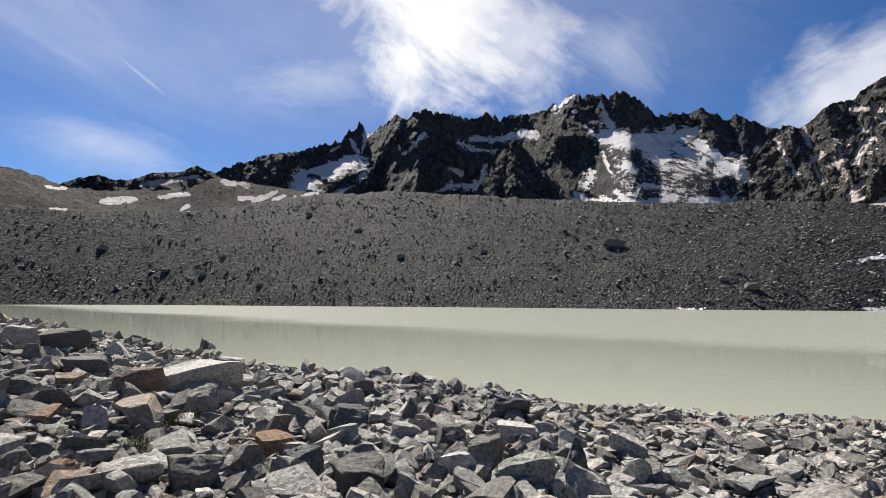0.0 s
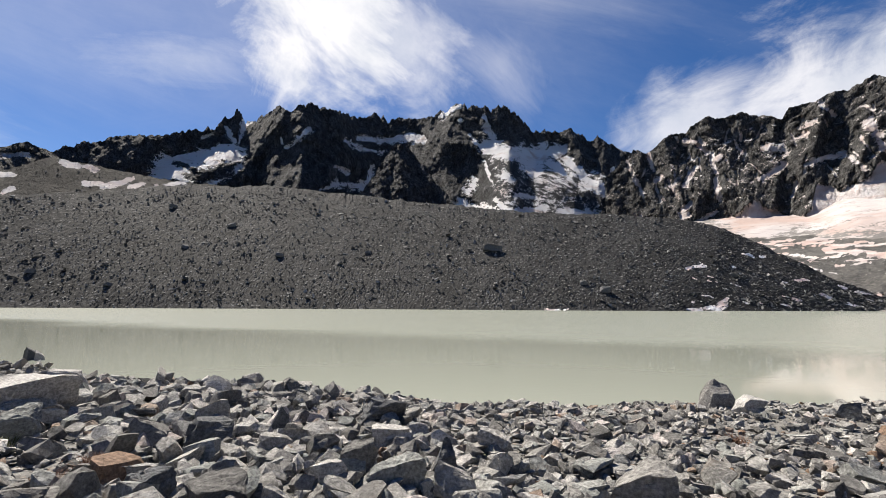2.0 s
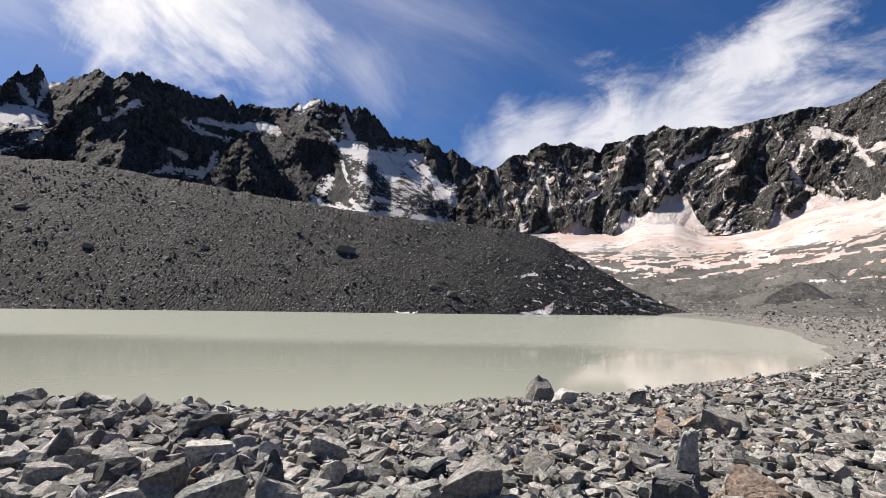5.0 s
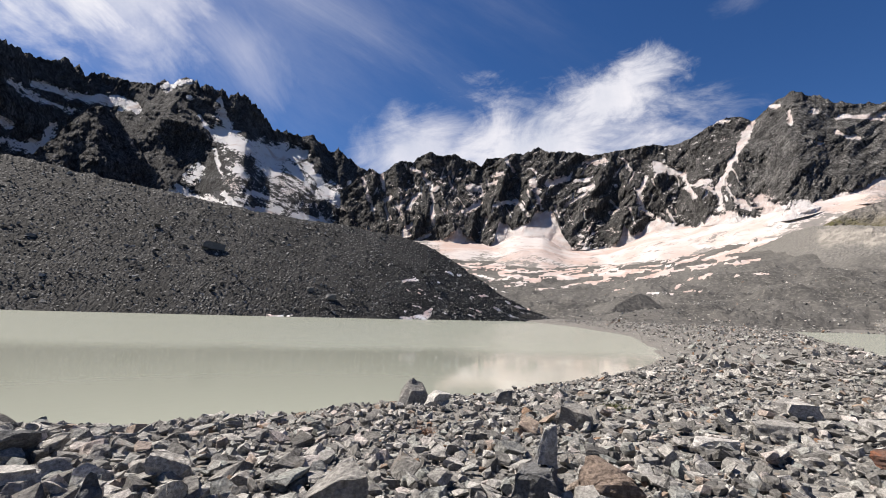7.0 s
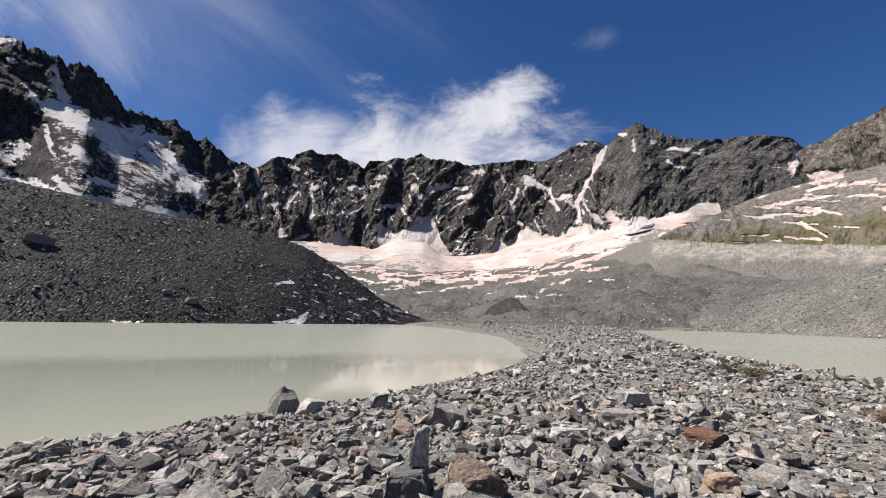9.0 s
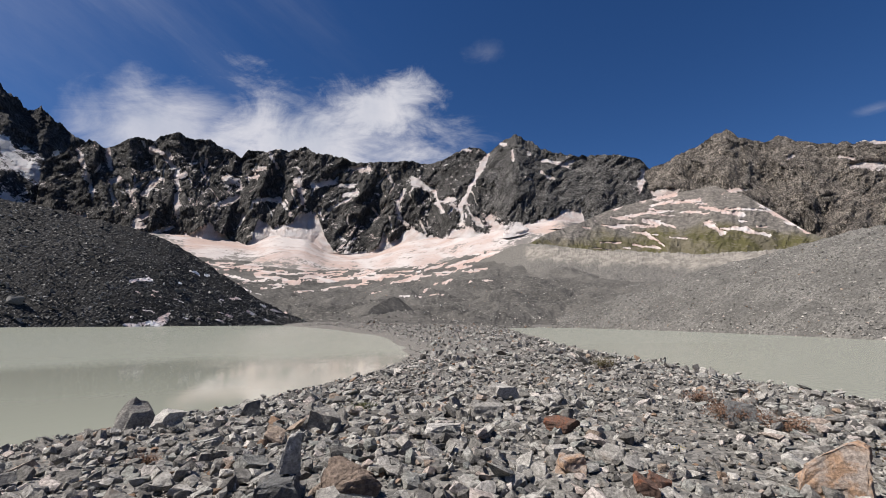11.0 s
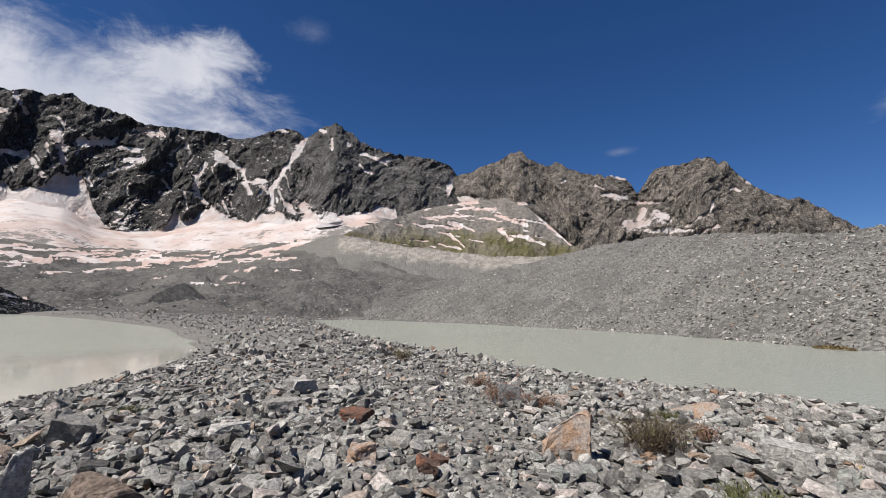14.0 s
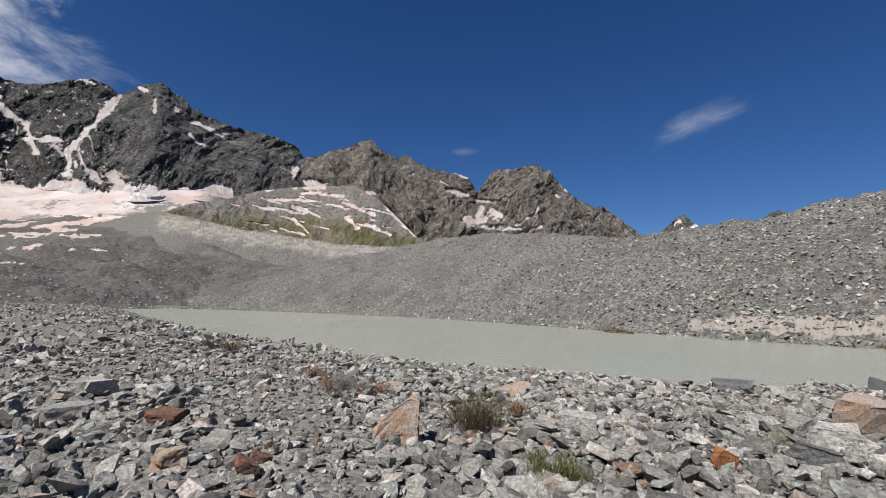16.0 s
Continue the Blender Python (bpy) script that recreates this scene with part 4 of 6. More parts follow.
HEAD_SNOW += [(49.6, 12.5, 51.4, 13.7, 0.34), (50.3, 15.4, 51.4, 15.1, 0.36), (52.4, 15.9, 53.4, 16.3, 0.21), (53.5, 17.0, 54.2, 17.2, 0.28), (54.7, 18.7, 55.7, 17.4, 0.21), (55.9, 14.0, 57.5, 12.2, 0.17), (53.2, 13.4, 56.0, 13.7, 0.28), (57.9, 16.2, 58.5, 15.1, 0.36),
              (58.5, 15.2, 59.1, 12.9, 0.21), (59.9, 15.9, 62.4, 16.3, 0.32), (63.2, 16.0, 65.0, 16.4, 0.28), (64.2, 18.1, 66.4, 18.3, 0.38), (61.8, 13.0, 65.3, 15.3, 0.18), (63.5, 15.0, 65.0, 15.3, 0.25), (70.3, 14.6, 70.3, 13.6, 0.28), (68.5, 18.4, 69.5, 16.9, 0.17),
              (70.3, 13.3, 71.7, 11.5, 0.28)]
HEAD_SNOW += [(81.7, 20.3, 79.8, 17.1, 0.34), (79.8, 17.1, 78.3, 14.0, 0.3), (78.3, 14.0, 78.6, 11.9, 0.3), (72.2, 17.2, 74.9, 15.9, 0.35), (74.9, 15.9, 76.0, 13.4, 0.26), (75.3, 14.6, 77.5, 15.2, 0.26), (77.2, 14.5, 78.2, 13.6, 0.16), (78.1, 21.1, 79.5, 20.9, 0.27),
              (82.1, 12.6, 83.2, 11.3, 0.75), (80.0, 12.8, 81.1, 11.8, 0.27), (83.6, 21.6, 83.9, 21.6, 0.21), (84.9, 20.9, 85.0, 19.6, 0.12), (86.8, 20.5, 87.1, 20.3, 0.21), (88.8, 19.5, 91.7, 18.6, 0.21), (91.0, 18.9, 92.1, 19.1, 0.32), (86.9, 17.5, 87.2, 17.3, 0.21),
              (88.5, 18.1, 90.0, 17.2, 0.15), (100.2, 17.4, 99.8, 15.0, 0.21), (70.3, 14.0, 71.1, 16.0, 0.22)]
# where rock ends and the snow apron begins: bearing and rise
CLIFF_FOOT = [(34, 9.0), (37.1, 9.8), (42.4, 8.6), (45.7, 8.4), (47.3, 9.0), (48.7, 10.5), (49.8, 9.5), (51.7, 8.4), (52.8, 8.2), (53.4, 9.0), (53.9, 11.5), (55.8, 10.5), (57.6, 11.2), (58.4, 12.4), (60.4, 12.8), (61.0, 11.2), (61.8, 9.4), (63.0, 7.8), (66.5, 8.2), (68.1, 9.0),
              (68.7, 11.0), (69.3, 9.3), (70.4, 9.8), (72.1, 11.4), (73.6, 10.7), (75.8, 10.1), (77.5, 11.3), (79.5, 11.6), (80.7, 11.0), (81.9, 10.6), (83.9, 11.0), (85.2, 11.9), (87.6, 12.2), (89.6, 12.8), (91.1, 13.5), (93.0, 13.6), (93.7, 11.5), (97, 11), (103, 10)]
HEAD_SPURS = [(67.2, 19.0, 65.7, 13.6, 2.2, 60), (65.7, 13.6, 64.4, 8.0, 3.6, 120), (67.2, 19.0, 69.3, 15.0, 2.0, 50), (69.3, 15.0, 68.0, 9.5, 2.2, 80), (51.2, 18.3, 48.9, 10.8, 2.0, 55), (54.7, 18.7, 53.1, 9.0, 2.2, 75), (44.9, 19.0, 48.2, 10.8, 2.2, 65), (40.4, 17.5, 42.3, 10.3, 2.0, 55),
              (83.7, 22.2, 79.8, 12.7, 2.0, 50), (85.6, 22.6, 85.8, 12.4, 3.0, 60), (89.7, 20.1, 88.8, 13.4, 2.6, 55), (71.4, 18.8, 73.5, 11.5, 2.0, 55), (77.0, 20.3, 76.9, 11.4, 2.2, 60), (58.3, 19.4, 57.2, 11.3, 2.0, 50), (96.0, 18.8, 95.2, 11.0, 2.0, 70)]


def couloirs(n, seed):
    """Thin snow in the runnels of the headwall."""
    rnd = np.random.RandomState(seed)
    out = []
    for _ in range(n):
        b, top = rnd.uniform(37, 80), rnd.uniform(11.5, 18.0)
        drop = rnd.uniform(0.4, 1.8)
        out.append((b, top, b + drop * rnd.uniform(-0.8, 0.8), top - drop, rnd.uniform(0.06, 0.13)))
    return out


def speckle_head(b, rise, ledge):
    return -0.98 + 1.0 * ledge - (0.25 + 0.35 * ledge) * smooth01((b - 78) / 7)


HEADWALL = [(b, 900, 90, 1250, el) for b, el in HEAD_CREST]
headwall = massif("mountain", HEADWALL, crag_grey, 860, 115, 0.95, 140, strokes=[(*q[:4], q[4] * 1.1) for q in HEAD_SNOW] + couloirs(70, 97), spurs=HEAD_SPURS, speckle=speckle_head, seed=53, teeth=0.5, tooth=1.3, steep=[(36, 63), (66, 60), (76, 53), (84, 43), (103, 42)], flat_by=25.0, foot=CLIFF_FOOT,
                  label="grey rock headwall with snow couloirs above the glacier", category="mountain")
EAST_CREST = [(97, 15.0), (100, 17.0), (101.5, 17.6), (102.9, 17.9), (104.0, 18.7), (105.4, 19.0), (106.8, 19.6), (108.9, 20.4), (109.9, 19.5), (112.3, 18.4), (113.3, 18.9), (114.6, 18.2), (116.5, 17.4), (118.3, 17.2), (121.3, 16.5), (122.1, 15.6), (122.7, 14.7), (123.3, 15.5), (124.5, 17.1), (125.9, 17.5), (128.0, 17.5), (129.1, 17.9), (130.3, 17.9), (131.0, 17.0), (131.7, 17.3), (132.4, 16.2), (133.2, 15.2), (134.9, 13.6), (136.9, 12.7), (138.4, 12.3), (142.2, 9.2), (146, 6.5)]
EAST = [(b, 860, 90, 1240, el) for b, el in EAST_CREST]
EAST_SNOW = [(119.3, 17.1, 121.6, 16.5, 0.14), (118.0, 16.0, 118.9, 15.6, 0.14), (118.9, 15.0, 121.5, 14.3, 0.3), (122.6, 13.7, 124.9, 13.5, 0.23), (121.7, 11.1, 123.7, 11.4, 0.53), (123.2, 12.7, 122.8, 11.2, 0.35), (124.5, 12.3, 125.6, 11.7, 0.39), (123.6, 10.5, 128.1, 10.2, 0.24),
             (127.6, 10.7, 129.9, 12.0, 0.18), (129.9, 12.0, 130.2, 13.1, 0.15), (129.8, 10.3, 128.6, 9.8, 0.18), (130.1, 10.2, 130.6, 10.5, 0.18), (132.2, 14.4, 132.9, 14.1, 0.15), (133.4, 14.9, 134.1, 14.6, 0.14), (100.2, 17.4, 99.8, 15.0, 0.22), (114.1, 16.6, 114.3, 16.6, 0.19),
             (108.9, 14.2, 110.2, 14.0, 0.2), (96.9, 13.4, 98.7, 14.1, 0.56), (99.8, 14.6, 103.3, 14.7, 0.49)]
EAST_SPURS = [(108.9, 20.2, 109.8, 11.2, 2.8, 70), (113.9, 18.2, 115.1, 12.3, 2.0, 55), (113.9, 18.2, 118.1, 9.5, 2.4, 70), (118.3, 16.6, 120.5, 11.3, 2.0, 50), (129.6, 17.8, 129.7, 12.9, 2.6, 50), (129.6, 17.8, 126.6, 11.5, 2.0, 50), (131.9, 16.6, 134.2, 10.7, 2.2, 55),
              (135.7, 13.2, 136.7, 9.9, 2.0, 35), (104.4, 18.7, 103.0, 15.4, 1.8, 45), (124.2, 17.2, 124.6, 14.1, 1.6, 35)]
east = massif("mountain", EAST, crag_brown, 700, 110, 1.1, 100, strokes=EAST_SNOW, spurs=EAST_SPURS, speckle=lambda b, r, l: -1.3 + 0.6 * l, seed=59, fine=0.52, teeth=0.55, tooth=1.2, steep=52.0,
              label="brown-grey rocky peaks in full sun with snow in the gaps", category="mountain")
for rows, sd in (([(143, 3300, 200, 3500, 8.6), (144.7, 3300, 200, 3500, 10.0), (145.6, 3300, 200, 3500, 10.9), (146.5, 3300, 200, 3500, 11.3), (147.1, 3300, 200, 3500, 10.6), (147.8, 3300, 200, 3500, 10.0), (149.5, 3300, 200, 3500, 8.6)], 61),
                 ([(153, 3400, 200, 3600, 9.6), (154.3, 3400, 200, 3600, 10.7), (155.1, 3400, 200, 3600, 11.0), (156, 3400, 200, 3600, 10.6), (158, 3400, 200, 3600, 9.4)], 67)):
    massif("distant_peak", rows, crag_grey, 120, 60, 0.9, 200, strokes=[(146.4, 9.7, 147.6, 9.9, 0.3), (145.6, 10.2, 146.1, 10.6, 0.12)], speckle=lambda b, r, l: -1.0 + 0.5 * l, seed=sd,
           label="hazy far peak with a snowy flank behind the moraine", category="mountain")

# snow and dead ice under the headwall
GLACIER_FOOT = [(36, 700, 40), (44, 700, 52), (48.4, 700, 46), (58.4, 690, 38), (64, 690, 38), (71, 690, 48), (77, 690, 56), (84.7, 700, 72), (90, 720, 84), (94, 740, 92), (98, 760, 100)]
_foot = np.array(GLACIER_FOOT)
_b, _r, _e = FEET["grey rock headwall with snow couloirs above the glacier"]
GLACIER = [(b, np.interp(b, _foot[:, 0], _foot[:, 1]), np.interp(b, _foot[:, 0], _foot[:, 2]), np.interp(b, _b, _r) + 40, np.interp(b, _b, _e) + 1.0) for b in np.linspace(36, 98, 190)]
GLACIER_SNOW = [(45.5, 9.0, 50, 7.6, 1.2), (48.5, 7.4, 57, 9.2, 1.4), (57.0, 11.8, 63, 12.6, 1.5), (57, 8.2, 64, 6.8, 1.1), (61.5, 9.2, 66.5, 6.9, 0.9), (66, 7.4, 72, 10.2, 1.3), (71, 9.4, 79.5, 11.0, 1.5), (78, 10.0, 87, 11.8, 1.3),
                (86, 12.0, 93.5, 13.8, 1.1), (59, 5.7, 67, 5.4, 0.5), (66, 6.4, 75, 7.3, 0.5), (75, 7.7, 83, 9.4, 0.5)]


def glacier_cover(b, rise, ledge):
    """Snow lies unbroken high up and breaks into streaks towards the valley."""
    low = np.interp(b, (44, 48, 53, 58, 66, 72, 80, 87, 93, 98), (9.5, 7.8, 6.9, 6.3, 5.9, 7.0, 8.6, 10.2, 12.0, 13.5))
    return np.clip((rise - low) * 0.36 + 0.05, -1.0, 0.95)


glacier = sheet("glacier", GLACIER, glacier_mat, 520, 90, 0.85, 0.3, folds=[(5, 70, 60, "fbm", 1)], lumps=[(3.0, 60), (0.9, 16)], seed=71, flat=False, strokes=GLACIER_SNOW, speckle=glacier_cover,
                label="pink-dusted snow and glacier ice at the foot of the cliffs", category="glacier")
VALLEY = [(36, 200, -3, 840, 6.0), (46, 195, -3, 840, 6.5), (54, 185, -2.5, 840, 6.3), (58, 178, -2, 830, 6.1), (63, 165, -1.2, 820, 5.9), (70, 150, -1.0, 815, 6.4), (76, 150, -0.8, 815, 7.4), (82, 165, -0.8, 790, 8.5), (86, 200, -1, 700, 8.9), (89, 220, -1.2, 600, 8.4),
          (93, 226, -1.2, 520, 7.6), (100, 222, -1.2, 470, 6.6), (110, 218, -1.2, 430, 6.2), (122, 228, -1.2, 410, 6.0)]
VALLEY_SNOW = [(42.0, -0.8, 44.6, -0.6, 0.3), (45.0, -0.9, 45.9, 0.3, 0.42), (42.3, 3.6, 44.0, 3.8, 0.24), (49.6, 2.4, 51.4, 1.8, 0.22), (52.0, 3.5, 54.8, 2.6, 0.18), (55.6, 0.4, 57.7, 0.7, 0.2), (51.2, 4.6, 53.4, 4.1, 0.22), (54.0, 4.7, 57.6, 4.5, 0.22),
               (58.9, 4.8, 62.4, 4.8, 0.2), (55.5, 3.7, 59.0, 4.1, 0.18), (61.0, 4.4, 65.1, 4.9, 0.24), (65.8, 5.0, 70.5, 5.3, 0.22), (69.8, 4.4, 71.7, 4.9, 0.2), (73.0, 5.8, 76.1, 6.8, 0.22), (76.7, 6.5, 81.4, 8.0, 0.28), (80.3, 7.4, 84.2, 9.1, 0.25)]
VALLEY_SNOW += [(76.1, 4.5, 77.3, 5.1, 0.18), (73.9, 3.5, 74.4, 3.9, 0.2)]


def random_streaks(n, first, last, seed):
    """Thin leftover snow in the hollows below the glacier."""
    rnd = np.random.RandomState(seed)
    out = []
    for _ in range(n):
        b = rnd.uniform(first, last)
        top = np.interp(b, (46, 58, 68, 76, 84), (6.4, 5.8, 6.0, 7.6, 9.0))
        e = top - abs(rnd.normal(0, 1.3))
        w_ = rnd.uniform(0.3, 1.5)
        out.append((b - w_, e - rnd.uniform(-0.05, 0.25), b + w_, e + rnd.uniform(-0.05, 0.25), rnd.uniform(0.06, 0.14)))
    return out


valley = sheet("valley_floor", VALLEY, valley_mat, 560, 110, 1.25, 0.2, lumps=[(12, 70), (5, 20), (1.6, 6)], seed=73, flat=False, grit=0.12, strokes=[(*q[:4], q[4] * 0.7) for q in VALLEY_SNOW] + random_streaks(90, 48, 84, 17), speckle=lambda b, r, l: -1.05 + 0.45 * smooth01((r - 3.2) / 2.5) * (1 - smooth01((b - 84) / 4)) + l * 0,
               label="hummocky grey rubble valley with pinkish snow streaks", category="valley floor")
def mound(bearing, distance, base, high):
    """A heap of rubble with a sharp edge: a long slope towards the sun, a steep one away from it."""
    c = way(bearing, 0) * distance
    a, q = np.meshgrid(np.linspace(-46, 20, 90), np.linspace(-34, 34, 70), indexing="ij")
    away, along = way(188, 0), way(98, 0)
    x, y = c.x + a * away.x + q * along.x, c.y + a * away.y + q * along.y
    bent = a + 3.0 * (fbm(q / 14, q * 0, 0, 4, 411) - 0.5) * 2
    tent = np.minimum(1 + bent / 30, 1 - bent / 9.5) - 1.9 * np.abs(q / 34) ** 1.5
    z = base + high * np.maximum(tent, -1.3) + 1.2 * (fbm(x / 6, y / 6, 0, 5, 412) - 0.5)
    ob = new("rubble_mound", mesh_of("rubble_mound", np.stack([x, y, z], -1).reshape(-1, 3), grid_faces(90, 70), valley_mat, True, np.full(z.size, -1.5)))
    return tagged(ob, "sharp-edged heap of dark rubble on the valley floor", "mound", kind="structure")


mound(70.3, 245, 6.4, 7.0)
LATERAL = [(80, 560, 40, 640, 7.0), (82.5, 500, 30, 600, 8.1), (84.5, 450, 26, 560, 9.1), (86, 410, 22, 535, 9.5), (87.6, 395, 20, 520, 9.5), (89.7, 380, 17, 505, 9.2), (96, 350, 13, 480, 8.5), (104.6, 325, 10, 450, 7.7), (111, 310, 8, 430, 7.6),
           (116, 300, 6, 420, 7.7), (122, 300, 5, 410, 7.6)]
lateral = sheet("lateral_moraine", LATERAL, cut_mat, 420, 80, 1.25, 0.25, folds=[(0.7, 9, 60, "ridge", 1), (7, 50, 60, "fbm", 2)], lumps=[(3.0, 24), (1.2, 6)], jag=1.2, jag_size=14, seed=79, flat=True, grit=0.5,
                strokes=[(87.5, 8.4, 96, 7.7, 1.15), (96, 7.7, 105, 6.9, 1.1), (105, 6.9, 121, 7.0, 1.1)], label="sharp-crested lateral moraine with a pale gullied face", category="moraine")
KNOLL = [(83, 505, 58, 640, 6.5), (84.7, 505, 60, 650, 8.2), (88.8, 500, 60, 720, 10.6), (93.0, 500, 58, 760, 11.8), (95.9, 500, 56, 820, 13.0), (99.4, 500, 54, 860, 13.8), (103.3, 490, 52, 890, 14.4), (107.2, 480, 50, 900, 14.8), (109.9, 470, 48, 880, 13.6), (112.5, 470, 46, 850, 11.4),
         (115.0, 460, 44, 800, 9.1), (119, 450, 42, 760, 7.0)]
def knoll_streaks(n):
    """Narrow snow strips along the turf's terraces."""
    rnd = np.random.RandomState(29)
    out = []
    for _ in range(n):
        b, w_ = rnd.uniform(93, 112), rnd.uniform(0.3, 1.4)
        e = np.interp(b, (93, 97, 102, 108, 113), (11.2, 12.2, 13.1, 13.9, 11.0)) - abs(rnd.normal(0, 1.5))
        out.append((b - w_, e + 0.12 * w_, b + w_, e - 0.2 * w_, rnd.uniform(0.05, 0.11)))
    return out


KNOLL_SNOW = [(96.9, 13.4, 98.7, 14.1, 0.39), (99.8, 14.2, 103.3, 14.4, 0.39), (100.9, 13.3, 103.0, 13.6, 0.21), (97.3, 12.2, 102.3, 12.6, 0.2), (100.2, 11.6, 101.6, 11.2, 0.28), (102.1, 11.2, 103.3, 10.7, 0.21), (96.3, 11.2, 98.0, 11.1, 0.21), (100.2, 10.2, 102.0, 8.8, 0.21),
              (95.2, 9.4, 97.4, 9.2, 0.18), (106.5, 10.9, 107.8, 9.8, 0.39), (105.8, 12.7, 109.8, 11.5, 0.27), (108.9, 14.2, 111.2, 13.5, 0.27), (110.2, 13.8, 111.8, 12.1, 0.33), (111.8, 12.1, 115.0, 9.3, 0.32), (109.8, 9.8, 111.8, 9.2, 0.2), (103.0, 13.3, 105.8, 13.4, 0.21), (98.8, 9.0, 101.6, 8.5, 0.17)]
knoll = massif("grassy_knoll", KNOLL, turf_mat, 340, 80, 0.8, 55, strokes=[(*q[:4], q[4] * 0.72) for q in KNOLL_SNOW] + knoll_streaks(24), speckle=lambda b, r, l: -1.0 + 0.3 * l + 0.25 * smooth01((r - 10.0) / 3), seed=83, tall=1.6, fine=0.5, steep=36.0, flat_by=4.0,
               label="green-brown turf knoll streaked with pink snow", category="hill")



# ---- stones ----
def angular_rock(seed, level, flatness=0.55, cuts=11):
    """A broken stone: a ball cut by random planes, then chipped by noise. Returns vertices and triangles of a stone about 1 across."""
    rnd = np.random.RandomState(seed)
    bm = bmesh.new()
    bmesh.ops.create_icosphere(bm, subdivisions=level, radius=1.0)
    v = np.array([p.co[:] for p in bm.verts])
    f = np.array([[p.index for p in q.verts] for q in bm.faces])
    bm.free()
    frame3 = [np.array(q, float) for q in ((1, 0.2, 0), (-1, 0.1, 0.15), (0, 1, 0.2), (0.2, -1, 0), (0.1, 0, 1), (0, 0.15, -1))]
    for i in range(cuts):
        n = frame3[i] + rnd.normal(0, 0.22, 3) if i < 6 else rnd.normal(size=3)
        n /= np.linalg.norm(n)
        d = rnd.uniform(0.36, 0.6) if i < 6 else rnd.uniform(0.5, 0.8)
        v = v - np.maximum(v @ n - d, 0)[:, None] * n
    v = v + (rnd.rand(*v.shape) - 0.5) * 0.03
    if level > 2:
        k = (fbm(v[:, 0] * 2.5, v[:, 1] * 2.5, v[:, 2] * 2.5 + seed % 50, 5, seed, 0.6) - 0.5) * 0.34
        layer = np.sin(v[:, 2] * 22 + 3 * vnoise(v[:, 0] * 2, v[:, 1] * 2, 0, seed)) * 0.012
        v = v * (1 + k + layer)[:, None]
    span = v.max(0) - v.min(0)
    v = (v - (v.max(0) + v.min(0)) / 2) / span * np.array([1.0, rnd.uniform(0.6, 0.9), rnd.uniform(flatness * 0.7, flatness * 1.25)])
    return v, f


def chip(seed, slab=1.0):
    """A small block of broken stone with sharp edges and few faces."""
    rnd = np.random.RandomState(seed)
    bm = bmesh.new()
    for cx in (-1, 1):
        for cy in (-1, 1):
            for cz in (-1, 1):
                k = rnd.uniform(0.25, 1.0, 3) * np.array([0.5, 0.4, 0.3 * slab])
                bm.verts.new(k * (cx, cy, cz))
    for _ in range(5):
        n = rnd.normal(size=3)
        n /= np.linalg.norm(n)
        bm.verts.new(n * np.array([0.5, 0.36, 0.25 * slab]))
    bmesh.ops.convex_hull(bm, input=bm.verts)
    loose = [p for p in bm.verts if not p.link_faces]
    bmesh.ops.delete(bm, geom=loose, context="VERTS")
    bmesh.ops.triangulate(bm, faces=bm.faces)
    bm.verts.index_update()
    v = np.array([p.co[:] for p in bm.verts])
    f = np.array([[p.index for p in q.verts] for q in bm.faces])
    bm.free()
    return v, f


def spins(rnd, n, tilt):
    """Random turns about the upright and small tilts, as 3 x 3 matrices."""
    a, b, c = rnd.rand(n) * 2 * np.pi, rnd.normal(0, tilt, n), rnd.normal(0, tilt, n)
    ca, sa, cb, sb, cc, sc = np.cos(a), np.sin(a), np.cos(b), np.sin(b), np.cos(c), np.sin(c)
    o, z = np.ones(n), np.zeros(n)
    mz = np.stack([ca, -sa, z, sa, ca, z, z, z, o], -1).reshape(n, 3, 3)
    mx = np.stack([o, z, z, z, cb, -sb, z, sb, cb], -1).reshape(n, 3, 3)
    my = np.stack([cc, z, sc, z, o, z, -sc, z, cc], -1).reshape(n, 3, 3)
    return mz @ mx @ my


def scatter(name, shapes, places, sizes, turns_, mat, pick):
    """Many stones joined into one mesh."""
    vs, fs, base = [], [], 0
    for i, (v, f) in enumerate(shapes):
        at = np.where(pick == i)[0]
        if not len(at):
            continue
        stretch = np.random.RandomState(len(at)).uniform(0.7, 1.35, (len(at), 1, 3))
        p = np.einsum("nij,nvj->nvi", turns_[at] * sizes[at][:, None, None], v * stretch) + places[at][:, None, :]
        vs.append(p.reshape(-1, 3))
        fs.append((f[None] + (np.arange(len(at)) * len(v))[:, None, None] + base).reshape(-1, 3))
        base += p.shape[0] * p.shape[1]
    return new(name, mesh_of(name, np.concatenate(vs), np.concatenate(fs), mat, True))


chips = [chip(100 + i) for i in range(18)]
slabs = [chip(140 + i, 0.55) for i in range(10)]

blocks = [chip(160 + i, 1.3) for i in range(14)]


def pebble(seed, corners=7):
    """The simplest broken stone."""
    rnd = np.random.RandomState(seed)
    bm = bmesh.new()
    for i in range(corners):
        a = rnd.uniform(0, 6.28)
        bm.verts.new((math.cos(a + i) * rnd.uniform(0.3, 0.5), math.sin(a + i) * rnd.uniform(0.25, 0.42), rnd.uniform(-0.28, 0.28)))
    bmesh.ops.convex_hull(bm, input=bm.verts)
    bmesh.ops.delete(bm, geom=[p for p in bm.verts if not p.link_faces], context="VERTS")
    bmesh.ops.triangulate(bm, faces=bm.faces)
    bm.verts.index_update()
    v, f = np.array([p.co[:] for p in bm.verts]), np.array([[p.index for p in q.verts] for q in bm.faces])
    bm.free()
    return v, f


